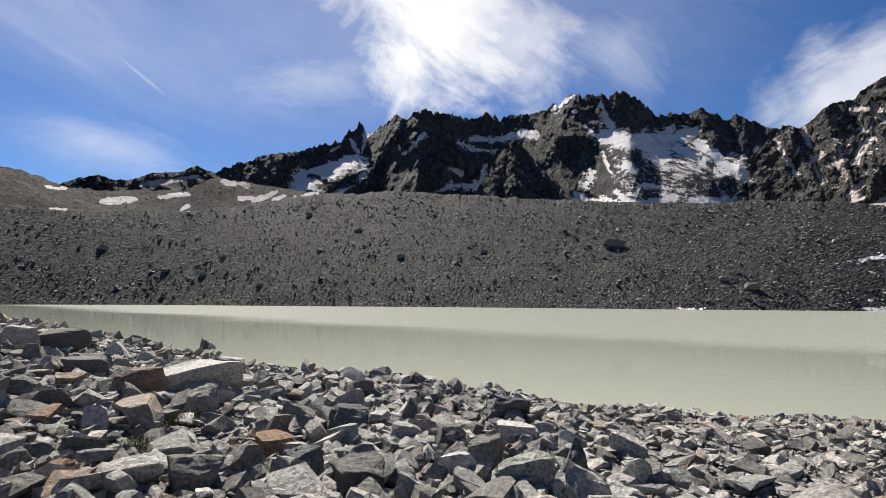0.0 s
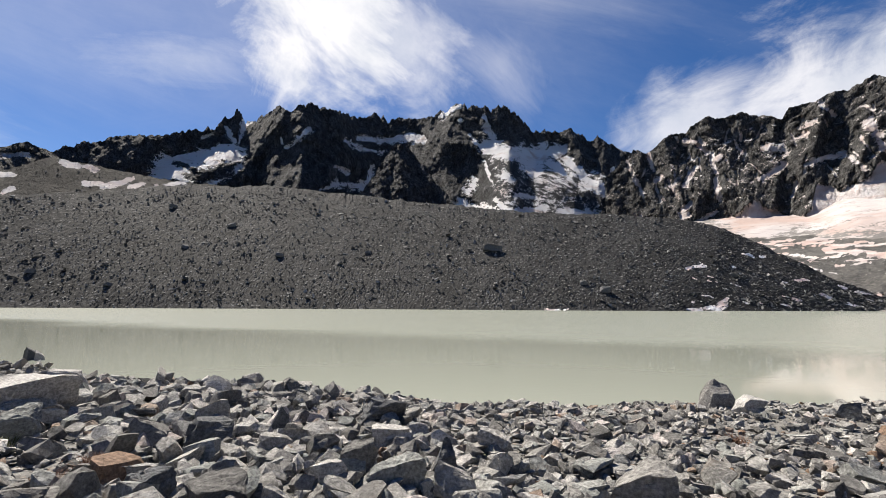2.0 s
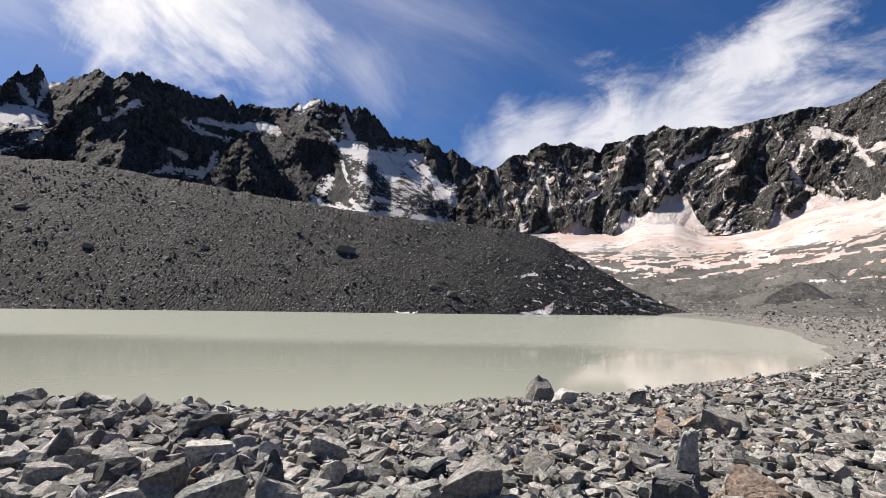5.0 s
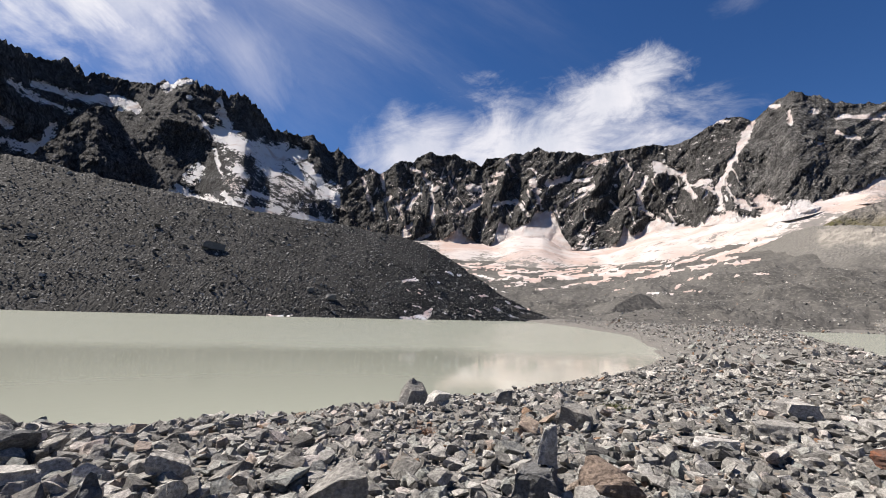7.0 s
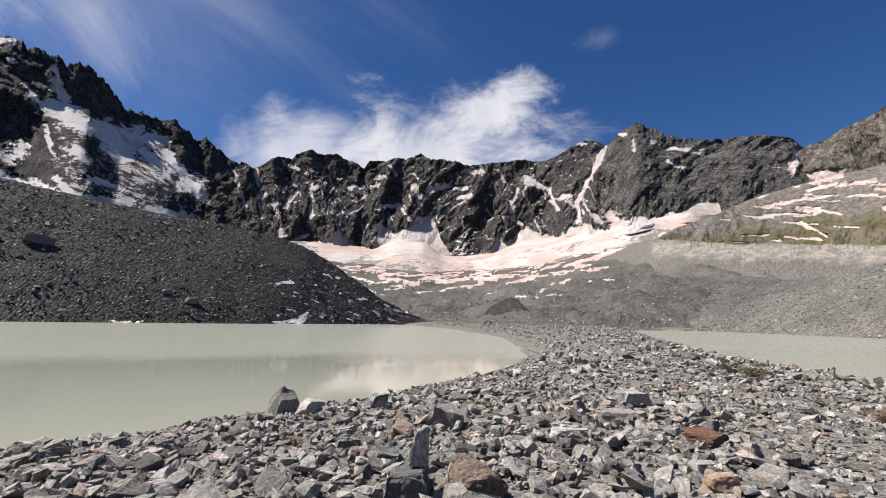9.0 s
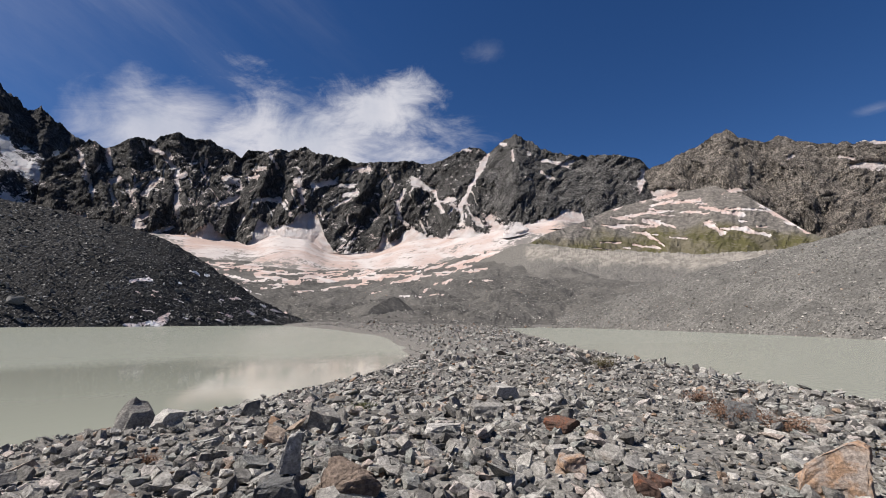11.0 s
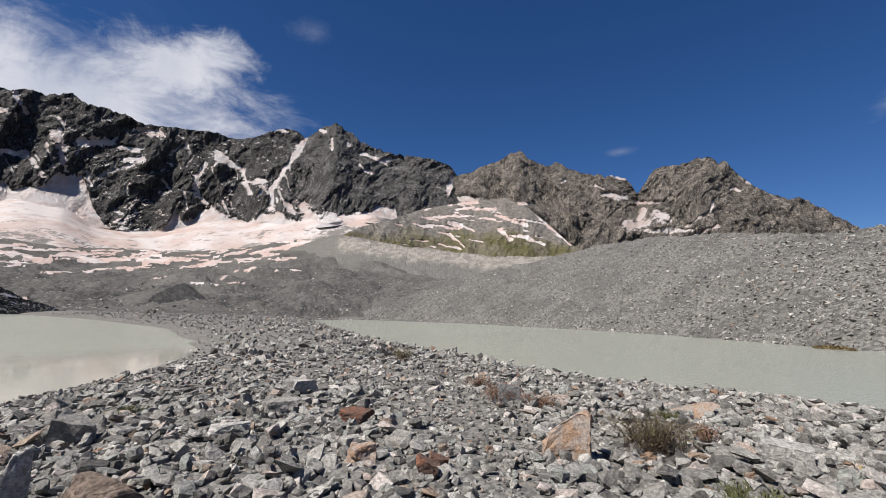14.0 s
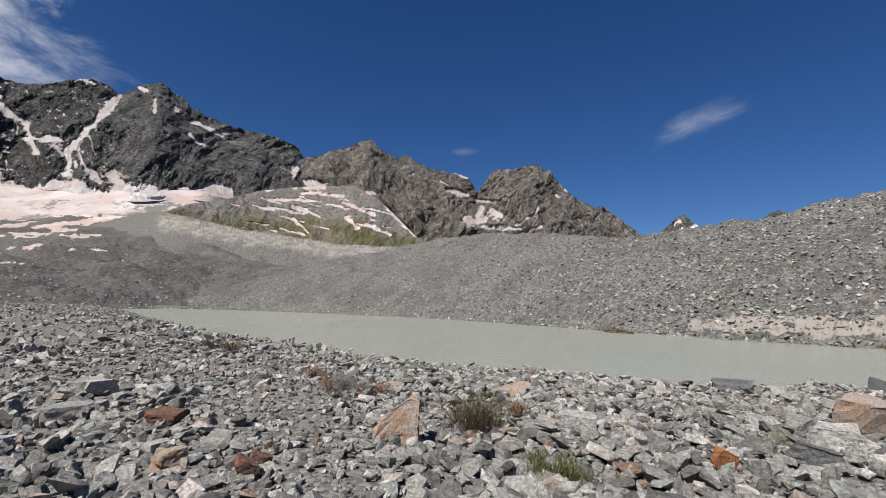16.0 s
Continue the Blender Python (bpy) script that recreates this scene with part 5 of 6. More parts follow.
pebbles = [pebble(1200 + i) for i in range(24)]
grains = [pebble(1300 + i, 5) for i in range(30)]
lumps = [angular_rock(220 + i, 2, (0.45, 0.6, 0.75)[i % 3], 10) for i in range(24)]
rnd = np.random.RandomState(4)


def bank_places(n, reach, near=1.4, spread=0.62):
    """Places on dry ground round the camera, denser nearby."""
    r = near + (reach - near) * rnd.rand(n) ** (1 / (2 * spread))
    a = np.radians(rnd.uniform(-52, 170, n))
    x, y = r * np.sin(a), r * np.cos(a)
    d = np.maximum(depth_in(LEFT_LAKE, x, y), depth_in(RIGHT_LAKE, x, y))
    keep = d < 0.05
    return x[keep], y[keep]


def thin(x, y):
    """Finer gravel, with few large stones, along the trodden line."""
    clearing = np.exp(-(((x + 2.7) / 1.5) ** 2 + ((y - 4.6) / 1.2) ** 2)) * 0.95
    return clearing + np.exp(-((y + 1.2 + 0.10 * (x - 4)) / 0.6) ** 2) * smooth01((x - 2.5) / 2) * (1 - smooth01((x - 12) / 6))


def rubble(name, n, reach, lo, hi, power, shapes, sink, label, spread=0.62, near=1.4, tilt=0.35, small=0.8):
    x, y = bank_places(n, reach, near, spread)
    s = lo + (hi - lo) * rnd.rand(len(x)) ** power
    s = s * (small + (1.05 - small) * smooth01((4 - x) / 7))
    s = s * (0.42 + 0.58 * smooth01(-np.maximum(depth_in(LEFT_LAKE, x, y), depth_in(RIGHT_LAKE, x, y)) / 2.6))
    ok = rnd.rand(len(x)) > thin(x, y) * smooth01((s - 0.08) / 0.1)
    x, y, s = x[ok], y[ok], s[ok]
    z = ground_z(x, y) + s * sink * rnd.uniform(0.2, 2.6, len(x))
    ob = scatter(name, shapes, np.stack([x, y, z], -1), s, spins(rnd, len(x), tilt), rubble_mat, rnd.randint(0, len(shapes), len(x)))
    return tagged(ob, label, "rubble", kind="stuff")


rubble("block_rubble", 6400, 13, 0.13, 0.42, 2.0, lumps, 0.16, "angular grey blocks piled on the lake bank", 0.55, 1.5, 0.4, 0.5)
rubble("rubble", 27000, 24, 0.06, 0.27, 1.9, chips + chips + blocks, 0.15, "angular grey stones covering the lake bank", 0.58, 1.4, 0.45, 0.7)
rubble("slab_rubble", 10000, 24, 0.09, 0.40, 2.1, slabs, 0.16, "flat grey flagstones tilted among the rubble", 0.6, 1.4, 0.3)
rubble("gravel_stones", 23000, 13, 0.025, 0.09, 1.4, pebbles, 0.15, "small broken grey stones between the rocks", 0.5, 1.4, 0.6)
rubble("far_rubble", 80000, 150, 0.13, 0.7, 2.3, pebbles, 0.18, "grey stones strewn along the strip between the lakes", 0.6, 17, 0.4)


def strewn(name, label, surface, n, lo, hi, power, mat, cluster=0.0, low=0.02, high=0.97, first=0.0, last=1.0, sunk=0.0):
    """Stones on a slope, sunk into it by a share of their size."""
    surf = SURFACES[surface]
    m, k = surf.shape[:2]
    u, c = rnd.uniform(low, high, n), rnd.uniform(first, last, n)
    if cluster:
        keep = rnd.rand(n) < smooth01((fbm(c * k / 22.0, u * 7, 0, 3, 57) - 0.42) / 0.2) * cluster + (1 - cluster)
        u, c = u[keep], c[keep]
    p = surf[np.minimum((u * m).astype(int), m - 1), np.minimum((c * k).astype(int), k - 1)].copy()
    jitter = (rnd.rand(len(p), 2) - 0.5) * 0.8
    p[:, :2] += jitter
    s = lo + (hi - lo) * rnd.rand(len(p)) ** power
    p[:, 2] += s * (0.08 - 0.8 * sunk)
    p[:, :2] *= (1 + 0.6 * sunk * s / np.hypot(p[:, 0], p[:, 1]))[:, None]
    turned = spins(rnd, len(p), 0.5)
    ob = scatter(name, grains, p, s, turned, mat, rnd.randint(0, len(grains), len(p))) if mat is backlit_rubble_mat or surface != RIGHT_LABEL else scatter(name, pebbles, p, s, turned, mat, rnd.randint(0, len(pebbles), len(p)))
    return tagged(ob, label, "rubble", kind="stuff")


# Darker than the bank's greys: the slope's backlit shade is in the colour.
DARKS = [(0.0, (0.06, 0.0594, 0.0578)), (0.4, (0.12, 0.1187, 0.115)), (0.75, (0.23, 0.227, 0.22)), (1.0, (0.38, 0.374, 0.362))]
backlit_rubble_mat = stone_material("rubble_backlit", DARKS, "island", 8.0)
MORAINE_LABEL = "steep moraine wall of loose rubble above the lake, backlit shade in its dark grey colour"
RIGHT_LABEL = "sunlit grey moraine of coarse rubble across the second lake"
n = 5200
r = 0.4 + 7.5 * rnd.rand(n) ** 0.6
a = np.radians(rnd.uniform(165, 312, n))
near = np.arange(n) < 900
a[near], r[near] = rnd.uniform(0, 6.28, 900), 0.3 + 1.4 * rnd.rand(900)
x, y = r * np.sin(a), r * np.cos(a)
s = 0.05 + 0.26 * rnd.rand(n) ** 2.2
tagged(scatter("bank_rubble", chips, np.stack([x, y, ground_z(x, y) + s * 0.15], -1), s, spins(rnd, n, 0.35), rubble_mat, rnd.randint(0, len(chips), n)),
       "angular grey stones underfoot on the lake bank", "rubble", kind="stuff")
strewn("moraine_stones", "dark loose stones all over the moraine wall", MORAINE_LABEL, 42000, 0.25, 0.9, 2.4, backlit_rubble_mat, first=0.19, sunk=0.08)
strewn("moraine_blocks", "dark blocks half buried in the moraine wall", MORAINE_LABEL, 7500, 0.6, 2.1, 2.6, backlit_rubble_mat, 0.9, 0.05, 0.97, first=0.19, sunk=0.04)
strewn("moraine_rubble", "coarse grey rubble on the sunlit moraine", RIGHT_LABEL, 26000, 0.22, 1.1, 2.6, rubble_mat, last=0.42)
strewn("valley_stones", "grey stones on the valley floor", "hummocky grey rubble valley with pinkish snow streaks", 20000, 0.3, 2.0, 2.8, rubble_mat, 0, 0.0, 0.5)

strewn("lateral_stones", "grey stones on the slope of the lateral moraine", "sharp-crested lateral moraine with a pale gullied face", 3000, 0.4, 1.6, 2.5, rubble_mat, 0, 0.0, 0.75)
strewn("hillside_stones", "dark stones on the scree hillside", "brown-grey scree hillside with old snow patches", 5000, 0.5, 2.4, 2.5, backlit_rubble_mat, 0, 0.05, 0.95)

rock_shapes = []
for i in range(14):
    v, f = angular_rock(300 + i, 3, 0.62, 13)
    rock_shapes.append(mesh_of("rock", v, f, rock_mat, True))
x, y = bank_places(520, 12, 2.9, 0.75)
s = 0.26 + 0.30 * rnd.rand(len(x)) ** 2.0
s = s * (0.6 + 0.7 * smooth01((4 - x) / 6))
ok = rnd.rand(len(x)) > thin(x, y)
turn = spins(rnd, len(x), 0.35)
zz = ground_z(x, y) + s * 0.16
for i in np.where(ok)[0][:280]:
    ob = new("rock", rock_shapes[rnd.randint(0, 14)])
    ob.matrix_world = Matrix.Translation((x[i], y[i], zz[i])) @ Matrix(turn[i].tolist()).to_4x4() @ Matrix.Diagonal((s[i], s[i], s[i], 1))
    tagged(ob, "angular grey stone lying in the bank's rubble", "rock", "stones of the bank")

# the rocks that stand out: x, y, width, height, bearing from the eye, material, build
ROCKS = [
    (-4.09, 7.69, 1.36, 0.54, -28, pale_mat, "slab"),
    (-4.26, 6.68, 0.62, 0.46, -33, brown_mat, "block"),
    (-4.59, 10.36, 0.67, 0.49, -24, pale_mat, "block"),
    (-4.79, 5.61, 0.68, 0.32, -40, rock_mat, "block"),
    (-3.79, 5.17, 0.27, 0.16, -36, brown_mat, "block"),
    (-3.12, 6.13, 0.39, 0.38, -27, rock_mat, "block"),
    (-3.23, 4.30, 0.37, 0.20, -37, slate_mat, "slab"),
    (-1.52, 4.72, 0.47, 0.24, -18, pale_mat, "slab"),
    (-1.22, 5.99, 0.55, 0.32, -12, slate_mat, "block"),
    (-0.42, 6.11, 0.34, 0.41, -4, slate_mat, "tall"),
    (-0.31, 5.58, 0.45, 0.27, -3, rock_mat, "block"),
    (0.92, 6.65, 0.68, 0.39, 8, slate_mat, "block"),
    (0.86, 5.41, 0.46, 0.23, 9, rock_mat, "slab"),
    (0.44, 4.66, 0.35, 0.31, 5, rock_mat, "block"),
    (-1.20, 4.03, 0.39, 0.25, -17, slate_mat, "block"),
    (-0.68, 3.81, 0.45, 0.28, -10, rock_mat, "block"),
    (-0.25, 3.71, 0.29, 0.28, -4, rock_mat, "block"),
    (-1.91, 3.72, 0.42, 0.25, -27, rock_mat, "slab"),
    (-2.28, 3.62, 0.37, 0.24, -32, rock_mat, "block"),
    (-1.40, 7.97, 0.47, 0.32, -10, slate_mat, "block"),
    (1.16, 4.23, 0.31, 0.36, 15, slate_mat, "tall"),
    (0.70, 4.00, 0.47, 0.33, 10, rock_mat, "slab"),
    (1.90, 4.84, 0.36, 0.30, 21, rock_mat, "slab"),
    (-6.07, 8.08, 0.66, 0.38, -37, slate_mat, "slab"),
    (-8.99, 11.02, 1.16, 0.45, -39, rock_mat, "block"),
    (-9.27, 10.22, 0.72, 0.51, -42, rock_mat, "block"),
    (7.19, 7.38, 1.0, 0.58, 44, mid_mat, "tall"),
    (2.42, 3.16, 0.44, 0.34, 36, mid_mat, "wedge"),
    (7.18, 6.56, 0.51, 0.30, 47, pale_mat, "slab"),
    (8.40, 5.86, 0.36, 0.29, 55, slate_mat, "block"),
    (-0.43, 6.17, 0.41, 0.40, -5, rock_mat, "tall"),
    (4.18, 1.82, 0.48, 0.29, 67, brown_mat, "block"),
    (7.93, 1.24, 0.54, 0.2, 82, rock_mat, "block"),
    (9.52, 1.11, 0.51, 0.24, 84, pale_mat, "slab"),
    (6.59, 1.63, 0.53, 0.17, 77, pale_mat, "slab"),
    (4.97, -2.00, 0.54, 0.50, 114, orange_mat, "tooth"),
    (7.22, -5.22, 0.66, 0.3, 128, orange_mat, "tooth"),
    (6.80, 0.08, 0.42, 0.21, 90, rust_mat, "slab"),
    (5.20, 0.00, 0.30, 0.17, 91, orange_mat, "slab"),
    (9.70, 1.29, 0.76, 0.26, 83, rock_mat, "block"),
    (6.72, 3.43, 0.49, 0.32, 63, rock_mat, "block"),
    (4.53, -0.55, 0.19, 0.21, 99, rust_mat, "block"),
    (9.40, 0.20, 0.47, 0.22, 89, pale_mat, "block"),
    (6.37, -8.20, 0.33, 0.30, 143, pale_mat, "tall"),
    (6.50, -10.88, 0.80, 0.27, 150, slate_mat, "slab"),
    (2.96, -4.48, 0.22, 0.20, 149, bright_rust_mat, "block"),
    (3.05, -7.71, 0.62, 0.46, 160, orange_mat, "block"),
    (2.71, -6.03, 0.54, 0.36, 158, pale_mat, "block"),
    (3.01, -5.64, 0.40, 0.23, 154, olive_mat, "block"),
    (2.53, -5.13, 0.42, 0.22, 156, slate_mat, "slab"),
    (4.32, -3.98, 0.43, 0.24, 135, pale_mat, "slab"),
    (7.77, -2.33, 0.49, 0.31, 107, slate_mat, "block"),
    (5.63, -15.98, 0.58, 0.43, 162, slate_mat, "block"),
    (4.29, -9.01, 0.36, 0.36, 156, rock_mat, "tall"),
    (5.26, 0.01, 0.30, 0.16, 90, orange_mat, "slab"),
    (4.71, -0.68, 0.19, 0.17, 99, rust_mat, "block"),
]
ROCKS += [(-11.3, 22.4, 0.5, 0.85, -27, slate_mat, "block"), (-10.9, 22.2, 0.4, 0.75, -26, pale_mat, "slab")]
ROCK_WORDS = {pale_mat: "pale grey", brown_mat: "brownish grey", rock_mat: "grey", mid_mat: "mid-grey", slate_mat: "dark slate-grey", orange_mat: "orange-stained grey", rust_mat: "rust-red", bright_rust_mat: "bright rust-orange", olive_mat: "olive-tinted grey"}
ROCK_BUILD = {"slab": "flat slab of rock among smaller stones", "block": "angular block of rock on the stony bank", "wedge": "wedge-shaped boulder leaning among smaller stones", "tooth": "tooth-shaped boulder with one steep dark side", "tall": "pointed upright boulder on the stony bank"}


def hero_rock(i, x, y, wide, high, bearing, mat, build):
    v, f = angular_rock(500 + i, 4 if math.hypot(x, y) < 7 else 3, 0.7, 12 if build != "tall" else 10)
    v = v - v.min(0) * np.array([0, 0, 1])
    v = v / np.array([v[:, 0].max() - v[:, 0].min(), v[:, 1].max() - v[:, 1].min(), v[:, 2].max()])
    v[:, :2] -= (v[:, :2].max(0) + v[:, :2].min(0)) / 2
    if build == "tall":
        v[:, :2] *= (1.12 - 0.92 * v[:, 2:3])
        v[:, 0] += 0.1 * v[:, 2]
    if build == "tooth":
        v[:, 2] *= 1 - 0.62 * np.clip((0.22 - v[:, 0]) / 0.72, 0, 1) - 0.5 * np.clip(v[:, 0] - 0.34, 0, 1)
        v[:, 0] += 0.1 * v[:, 2]
        v[:, 1] = v[:, 1] * (1 - 0.45 * v[:, 2]) + 0.42 * v[:, 2]
    if build == "wedge":
        v[:, 2] *= np.clip(0.62 + 0.7 * (v[:, 0] + 0.5), 0.5, 1.0)
        v[:, 0] += 0.12 * v[:, 2]
    v = v * np.array([wide * 1.06, wide * (0.8 if build != "slab" else 0.75), high * 1.22])
    ob = new("rock" if build != "tall" else "boulder", mesh_of("rock", v, f, mat, True))
    z = float(ground_z(x, y).flat[0]) - high * 0.2
    ob.matrix_world = pose(x, y, z, 0, 0, -bearing + rnd.uniform(-12, 12))
    return tagged(ob, f"{ROCK_WORDS[mat]} {ROCK_BUILD[build]}", "rock")


for i, r in enumerate(ROCKS):
    hero_rock(i, *r)


# stacked marker stones near the shore
def part(name, v, f, mat, parent, label=""):
    ob = new(name, mesh_of(name, v, f, mat, True))
    ob.parent = parent
    return tagged(ob, label)


def cairn(x, y):
    root = new("stone_marker")
    root.matrix_world = pose(x, y, float(ground_z(x, y).flat[0]), 0, 0, -62)
    v, f = angular_rock(701, 4, 0.8, 12)
    v = v / (v.max(0) - v.min(0)) * np.array([0.46, 0.40, 0.34]) + np.array([-0.05, 0, 0.10])
    part("base_stone", v, f, slate_mat, root)
    v, f = angular_rock(702, 4, 0.8, 11)
    v = v / (v.max(0) - v.min(0)) * np.array([0.19, 0.14, 0.34])
    t = (v[:, 2] + 0.17) / 0.34
    v[:, 0] = v[:, 0] * (1.1 - 0.45 * t) + 0.05 * t
    v[:, 1] *= 1.0 - 0.4 * t
    part("standing_stone", v + np.array([0.03, 0, 0.41]), f, pale_mat, root)
    return tagged(root, "small marker of one upright stone set on a dark block", "cairn")


cairn(3.77, 2.23)


def tubes(rnd, n, spread, high, thick, base):
    """Forking woody stems as thin three-sided tubes."""
    vs, fs, tips = [], [], []
    for i in range(n):
        a, lean = rnd.rand() * 6.283, spread * rnd.uniform(0.25, 1.0)
        p = np.array([rnd.normal(0, base), rnd.normal(0, base), 0.0])
        d = np.array([math.cos(a) * lean, math.sin(a) * lean, high * rnd.uniform(0.6, 1.0)])
        m = 5
        r = thick * rnd.uniform(0.6, 1.2)
        start = sum(len(q) for q in vs)
        ring = []
        for k in range(m):
            t = k / (m - 1)
            c = p + d * t + np.array([0, 0, -0.35 * high * t * t]) + rnd.normal(0, 0.012, 3)
            for j in range(3):
                ring.append(c + np.array([math.cos(j * 2.1), math.sin(j * 2.1), 0]) * r * (1 - 0.7 * t))
            if k >= 2:
                tips.append(c)
        vs.append(np.array(ring))
        for k in range(m - 1):
            for j in range(3):
                q = start + k * 3
                fs += [(q + j, q + (j + 1) % 3, q + 3 + (j + 1) % 3), (q + j, q + 3 + (j + 1) % 3, q + 3 + j)]
    return np.concatenate(vs), np.array(fs), np.array(tips)


def leaf_blades(rnd, at, per, size, spread):
    """Small pointed leaves round the given places."""
    c = np.repeat(at, per, 0) + rnd.normal(0, spread, (len(at) * per, 3))
    n = len(c)
    d = rnd.normal(size=(n, 3)) + np.array([0, 0, 0.5])
    d /= np.linalg.norm(d, axis=1)[:, None]
    side = np.cross(d, rnd.normal(size=(n, 3)))
    side /= np.linalg.norm(side, axis=1)[:, None]
    s = size * rnd.uniform(0.6, 1.3, (n, 1))
    v = np.stack([c, c + d * s * 0.5 + side * s * 0.22, c + d * s, c + d * s * 0.5 - side * s * 0.22], 1)
    return v.reshape(-1, 3), np.arange(n * 4).reshape(-1, 4)


def bush(seed, x, y, wide, high, stems, leaves, leaf, label):
    rnd = np.random.RandomState(seed)
    root = new("shrub")
    root.matrix_world = pose(x, y, float(ground_z(x, y).flat[0]) + 0.02, 0, 0, rnd.uniform(0, 360))
    v, f, tips = tubes(rnd, stems, wide * 0.55, high * 1.25, 0.006, wide * 0.16)
    part("branchwork", v, f, twig_mat, root)
    v, f = leaf_blades(rnd, tips, leaves, 0.028, 0.03)
    part("foliage", v, f, leaf, root)
    return tagged(root, label, "shrub")


def shore_turf(seed, x, y, long, turn, label):
    """A low cushion of sedge and moss along a shore."""
    rnd = np.random.RandomState(seed)
    a, q = np.meshgrid(np.linspace(-1, 1, 40), np.linspace(-1, 1, 14), indexing="ij")
    edge = np.clip(1 - a ** 2, 0, 1) * np.clip(1 - q ** 2, 0, 1)
    v = np.stack([a * long / 2, q * 0.5 * (0.6 + vnoise(a * 3, a * 0, 0, seed)), edge * 0.3 * (0.4 + fbm(a * 9, q * 3, 0, 4, seed)) - 0.06], -1).reshape(-1, 3)
    c = v[rnd.randint(0, len(v), 900)] + rnd.normal(0, 0.03, (900, 3))
    w_, f_ = leaf_blades(rnd, c, 1, 0.22, 0.05)
    ob = new("shore_turf", mesh_of("shore_turf", np.concatenate([v, w_]), np.concatenate([grid_faces(40, 14), f_ + len(v)]), dry_turf_mat, True))
    ob.matrix_world = pose(x, y, WATER_Z + 0.12, 0, 0, turn)
    return tagged(ob, label, "turf", kind="stuff")


dry_turf_mat = plain("dry_sedge", (0.115, 0.088, 0.045), 0.9, 0.4, 6.0)


def tuft(seed, x, y, wide, high, blades, mat, label, name="grass_tuft"):
    """A clump of bent blades."""
    rnd = np.random.RandomState(seed)
    c = np.stack([rnd.normal(0, wide * 0.3, blades), rnd.normal(0, wide * 0.3, blades), np.zeros(blades)], -1)
    d = np.stack([rnd.normal(0, 0.5, blades), rnd.normal(0, 0.5, blades), np.ones(blades)], -1) * (high * rnd.uniform(0.5, 1.1, blades))[:, None]
    side = np.cross(d, [0, 0, 1.0]) + rnd.normal(0, 1e-3, (blades, 3))
    side = side / np.linalg.norm(side, axis=1)[:, None] * 0.004
    v = np.stack([c - side, c + side, c + d * 0.6 + side * 0.6, c + d * 0.6 - side * 0.6], 1)
    w_ = np.stack([c + d * 0.6 - side * 0.6, c + d * 0.6 + side * 0.6, c + d + np.array([0, 0, -0.25 * high]) + d * 0.15, c + d + np.array([0, 0, -0.26 * high]) + d * 0.15], 1)
    v = np.concatenate([v, w_]).reshape(-1, 3)
    ob = new(name, mesh_of(name, v, np.arange(len(v)).reshape(-1, 4), mat, True))
    ob.matrix_world = pose(x, y, float(ground_z(x, y).flat[0]) + 0.01)
    return tagged(ob, label, "plant", kind="stuff")


bush(800, 5.15, -3.15, 0.92, 0.44, 250, 2, leaf_mat, "leafy low willow shrub of fine brown twigs among stones")
bush(801, 7.80, -2.34, 0.58, 0.28, 60, 7, dry_mat, "small dry brown shrub between grey stones")
bush(802, 15.90, -1.31, 0.67, 0.46, 60, 14, leaf_mat, "small green shrub on the stony crest")
bush(803, 7.93, -2.27, 0.56, 0.30, 60, 9, dry_mat, "low reddish-brown dwarf shrub between stones")
bush(804, 7.21, -2.65, 0.46, 0.22, 40, 7, dry_mat, "low reddish-brown dwarf shrub between stones")
bush(805, 9.92, -2.36, 0.49, 0.27, 40, 7, dry_mat, "low reddish-brown dwarf shrub between stones")
bush(806, 5.24, -3.88, 0.25, 0.18, 30, 7, dry_mat, "low reddish-brown dwarf shrub between stones")
tuft(807, 3.49, -2.89, 0.38, 0.14, 500, grass_mat, "patch of short green grass in gravel")
tuft(808, 3.33, -3.00, 0.19, 0.10, 250, grass_mat, "patch of short green grass in gravel")
tuft(809, -3.11, 5.64, 0.26, 0.14, 300, grass_mat, "patch of short green grass in gravel")
tuft(810, -2.90, 4.68, 0.38, 0.12, 400, grass_mat, "patch of short green grass in gravel")
tuft(811, -2.14, 4.69, 0.16, 0.11, 200, dry_mat, "dry russet herbs in the gravel", "dry_herbs")
tuft(812, -2.01, 5.19, 0.18, 0.14, 200, dry_mat, "dry russet herbs in the gravel", "dry_herbs")
tuft(813, -2.01, 3.73, 0.17, 0.09, 200, grass_mat, "patch of short green grass in gravel")
tuft(814, 8.75, 3.71, 0.35, 0.14, 250, grass_mat, "patch of short green grass in gravel")
tuft(815, 5.34, 5.11, 0.24, 0.14, 200, dry_mat, "dry russet herbs in the gravel", "dry_herbs")
tuft(816, 6.83, -4.47, 0.29, 0.14, 200, grass_mat, "patch of short green grass in gravel")
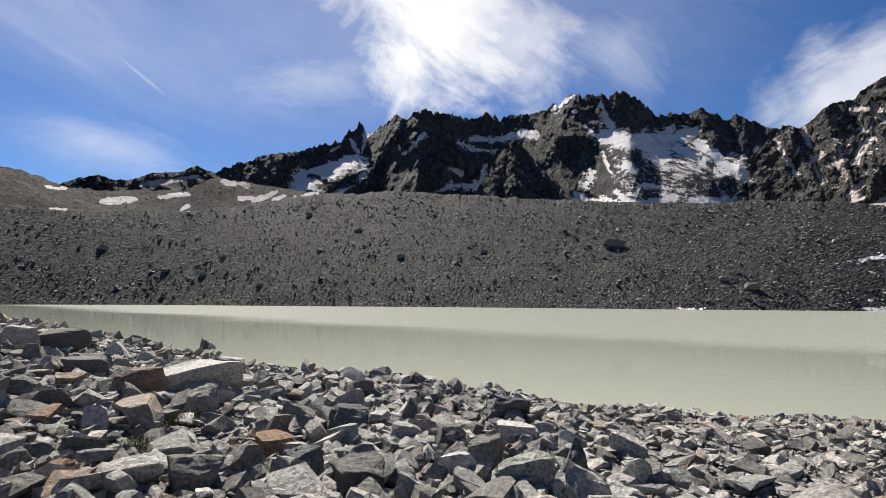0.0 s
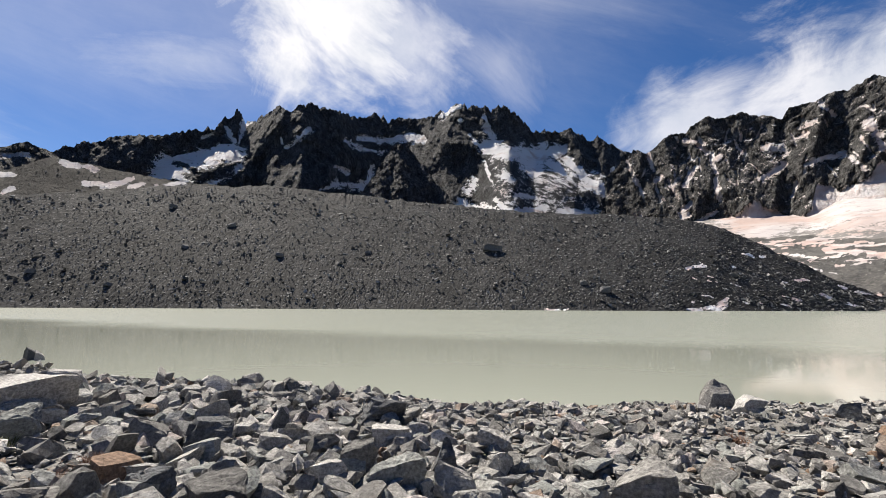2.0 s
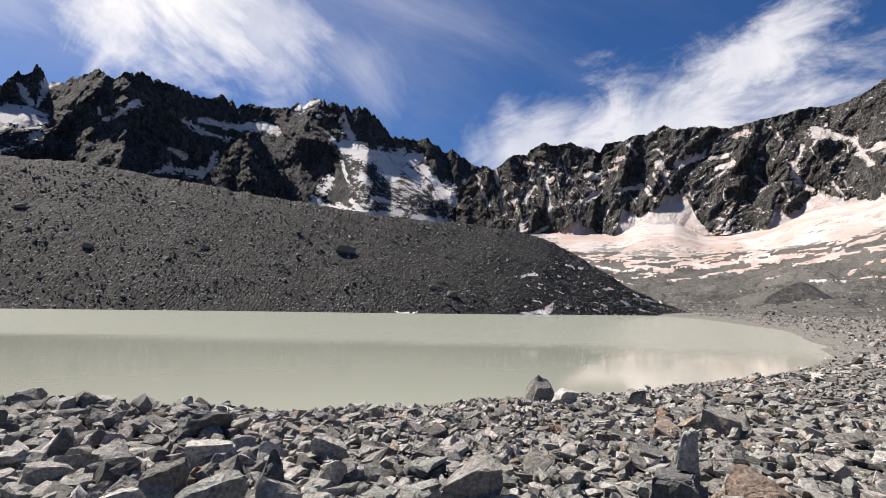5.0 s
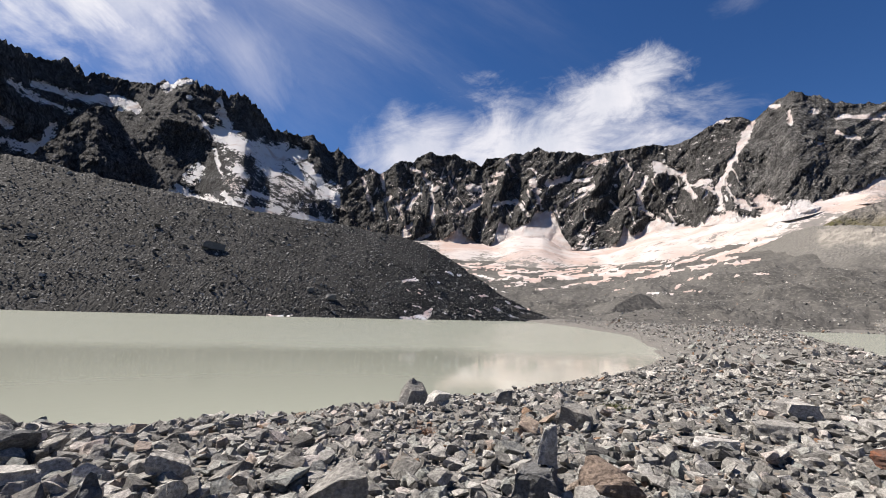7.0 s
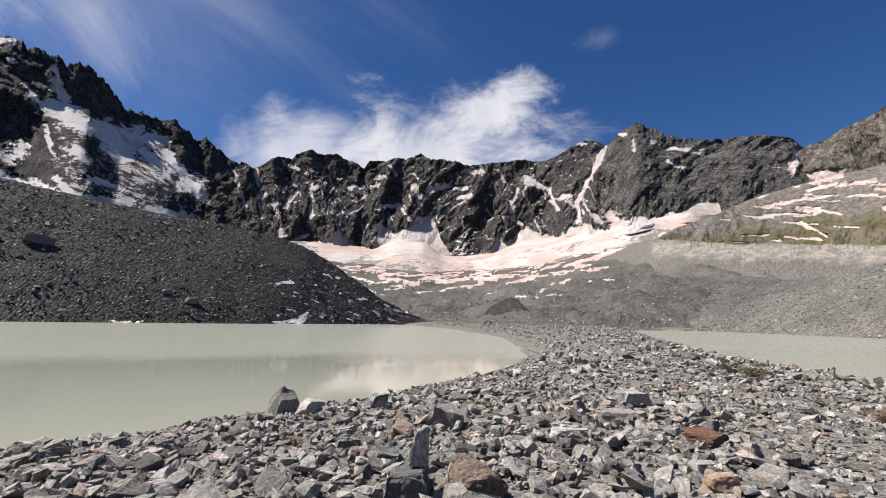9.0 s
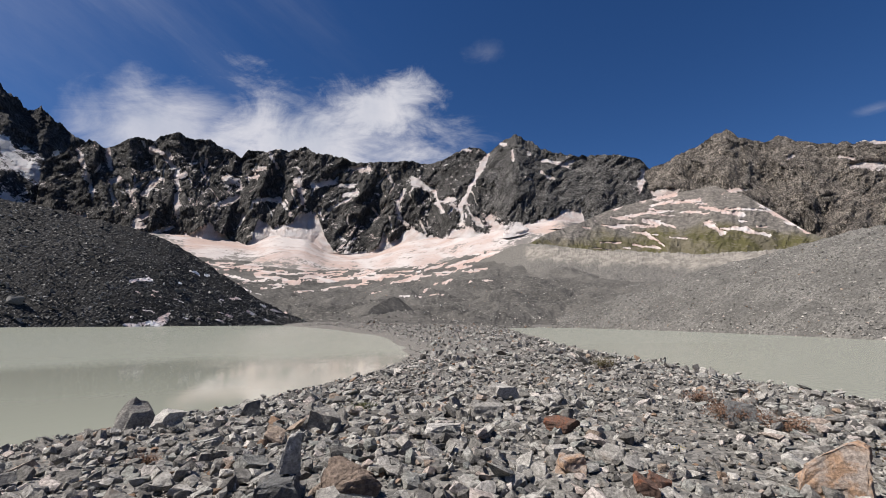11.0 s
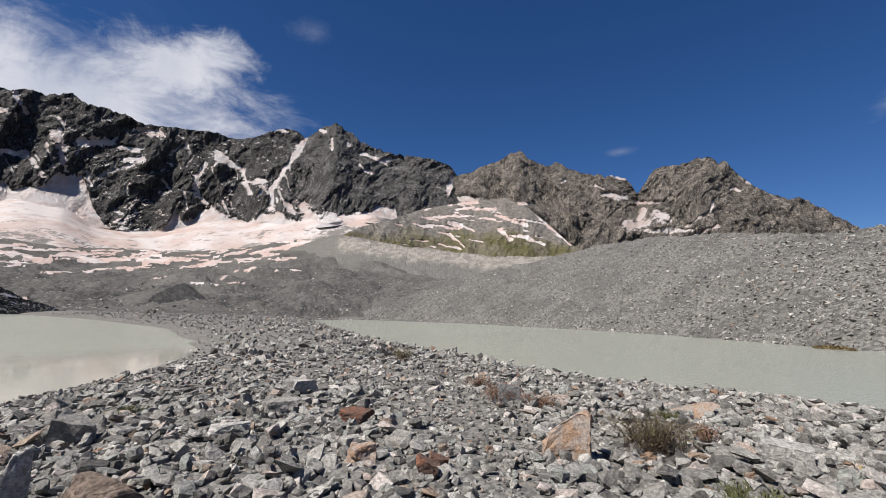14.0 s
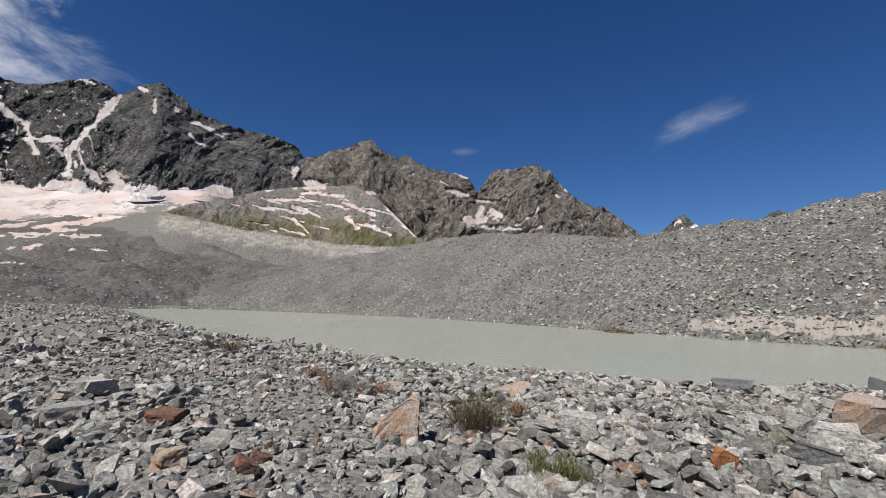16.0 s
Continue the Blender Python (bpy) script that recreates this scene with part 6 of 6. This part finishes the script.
tuft(817, 6.29, -1.18, 0.1, 0.07, 40, flower_mat, "tuft of small yellow flowers in gravel", "flower_tuft")
tuft(818, 4.07, -4.57, 0.08, 0.06, 40, flower_mat, "tuft of small yellow flowers in gravel", "flower_tuft")
tuft(819, 3.71, -3.05, 0.41, 0.09, 500, grass_mat, "patch of short green grass in gravel")
tuft(820, 8.62, 3.68, 0.42, 0.14, 300, grass_mat, "patch of short green grass in gravel")


def far_boulder(bearing, rise, wide, deep, high, label):
    """A boulder lying on the moraine wall."""
    surf = SURFACES[MORAINE_LABEL]
    b = np.degrees(np.arctan2(surf[..., 0], surf[..., 1]))
    e = np.degrees(np.arctan2(surf[..., 2] - EYE_Z, np.hypot(surf[..., 0], surf[..., 1])))
    at = surf.reshape(-1, 3)[np.argmin(((b - bearing) ** 2 + (e - rise) ** 2).ravel())]
    v, f = angular_rock(int(900 + bearing * 7 + rise), 3, 0.6, 12)
    v = v / (v.max(0) - v.min(0)) * np.array([wide, deep, high])
    ob = new("boulder", mesh_of("boulder", v, f, slate_mat, True))
    ob.matrix_world = pose(at[0], at[1], at[2] + high * 0.15, -6, 8, -bearing)
    return tagged(ob, label, "boulder")


far_boulder(20.4, 6.1, 5.8, 3.6, 2.0, "large flat dark boulder lying on the moraine wall")
for bearing, rise, size in ((31.2, 1.9, 2.4), (33.6, 1.0, 3.0), (-36.5, 4.6, 3.2), (-31.0, 2.6, 2.4), (-21.5, 1.2, 2.0), (-10.5, 8.0, 2.6), (-15.0, 5.3, 2.2), (-5.2, 4.8, 2.2), (-16.4, 9.6, 2.4), (-27.5, 2.2, 2.2), (5.0, 5.6, 2.0), (46.5, 2.6, 2.2)):
    far_boulder(bearing, rise, size, size * 0.8, size * 0.6, "dark angular boulder half sunk in the moraine wall")

shore_turf(950, 48.0, -55.6, 4.6, 6, "brown-olive sedge cushion along the far waterline")
shore_turf(951, 22.0, -60.0, 7.5, -4, "brown-olive sedge cushion along the far waterline")
shore_turf(952, 28.5, -59.0, 3.0, 3, "brown-olive sedge cushion along the far waterline")
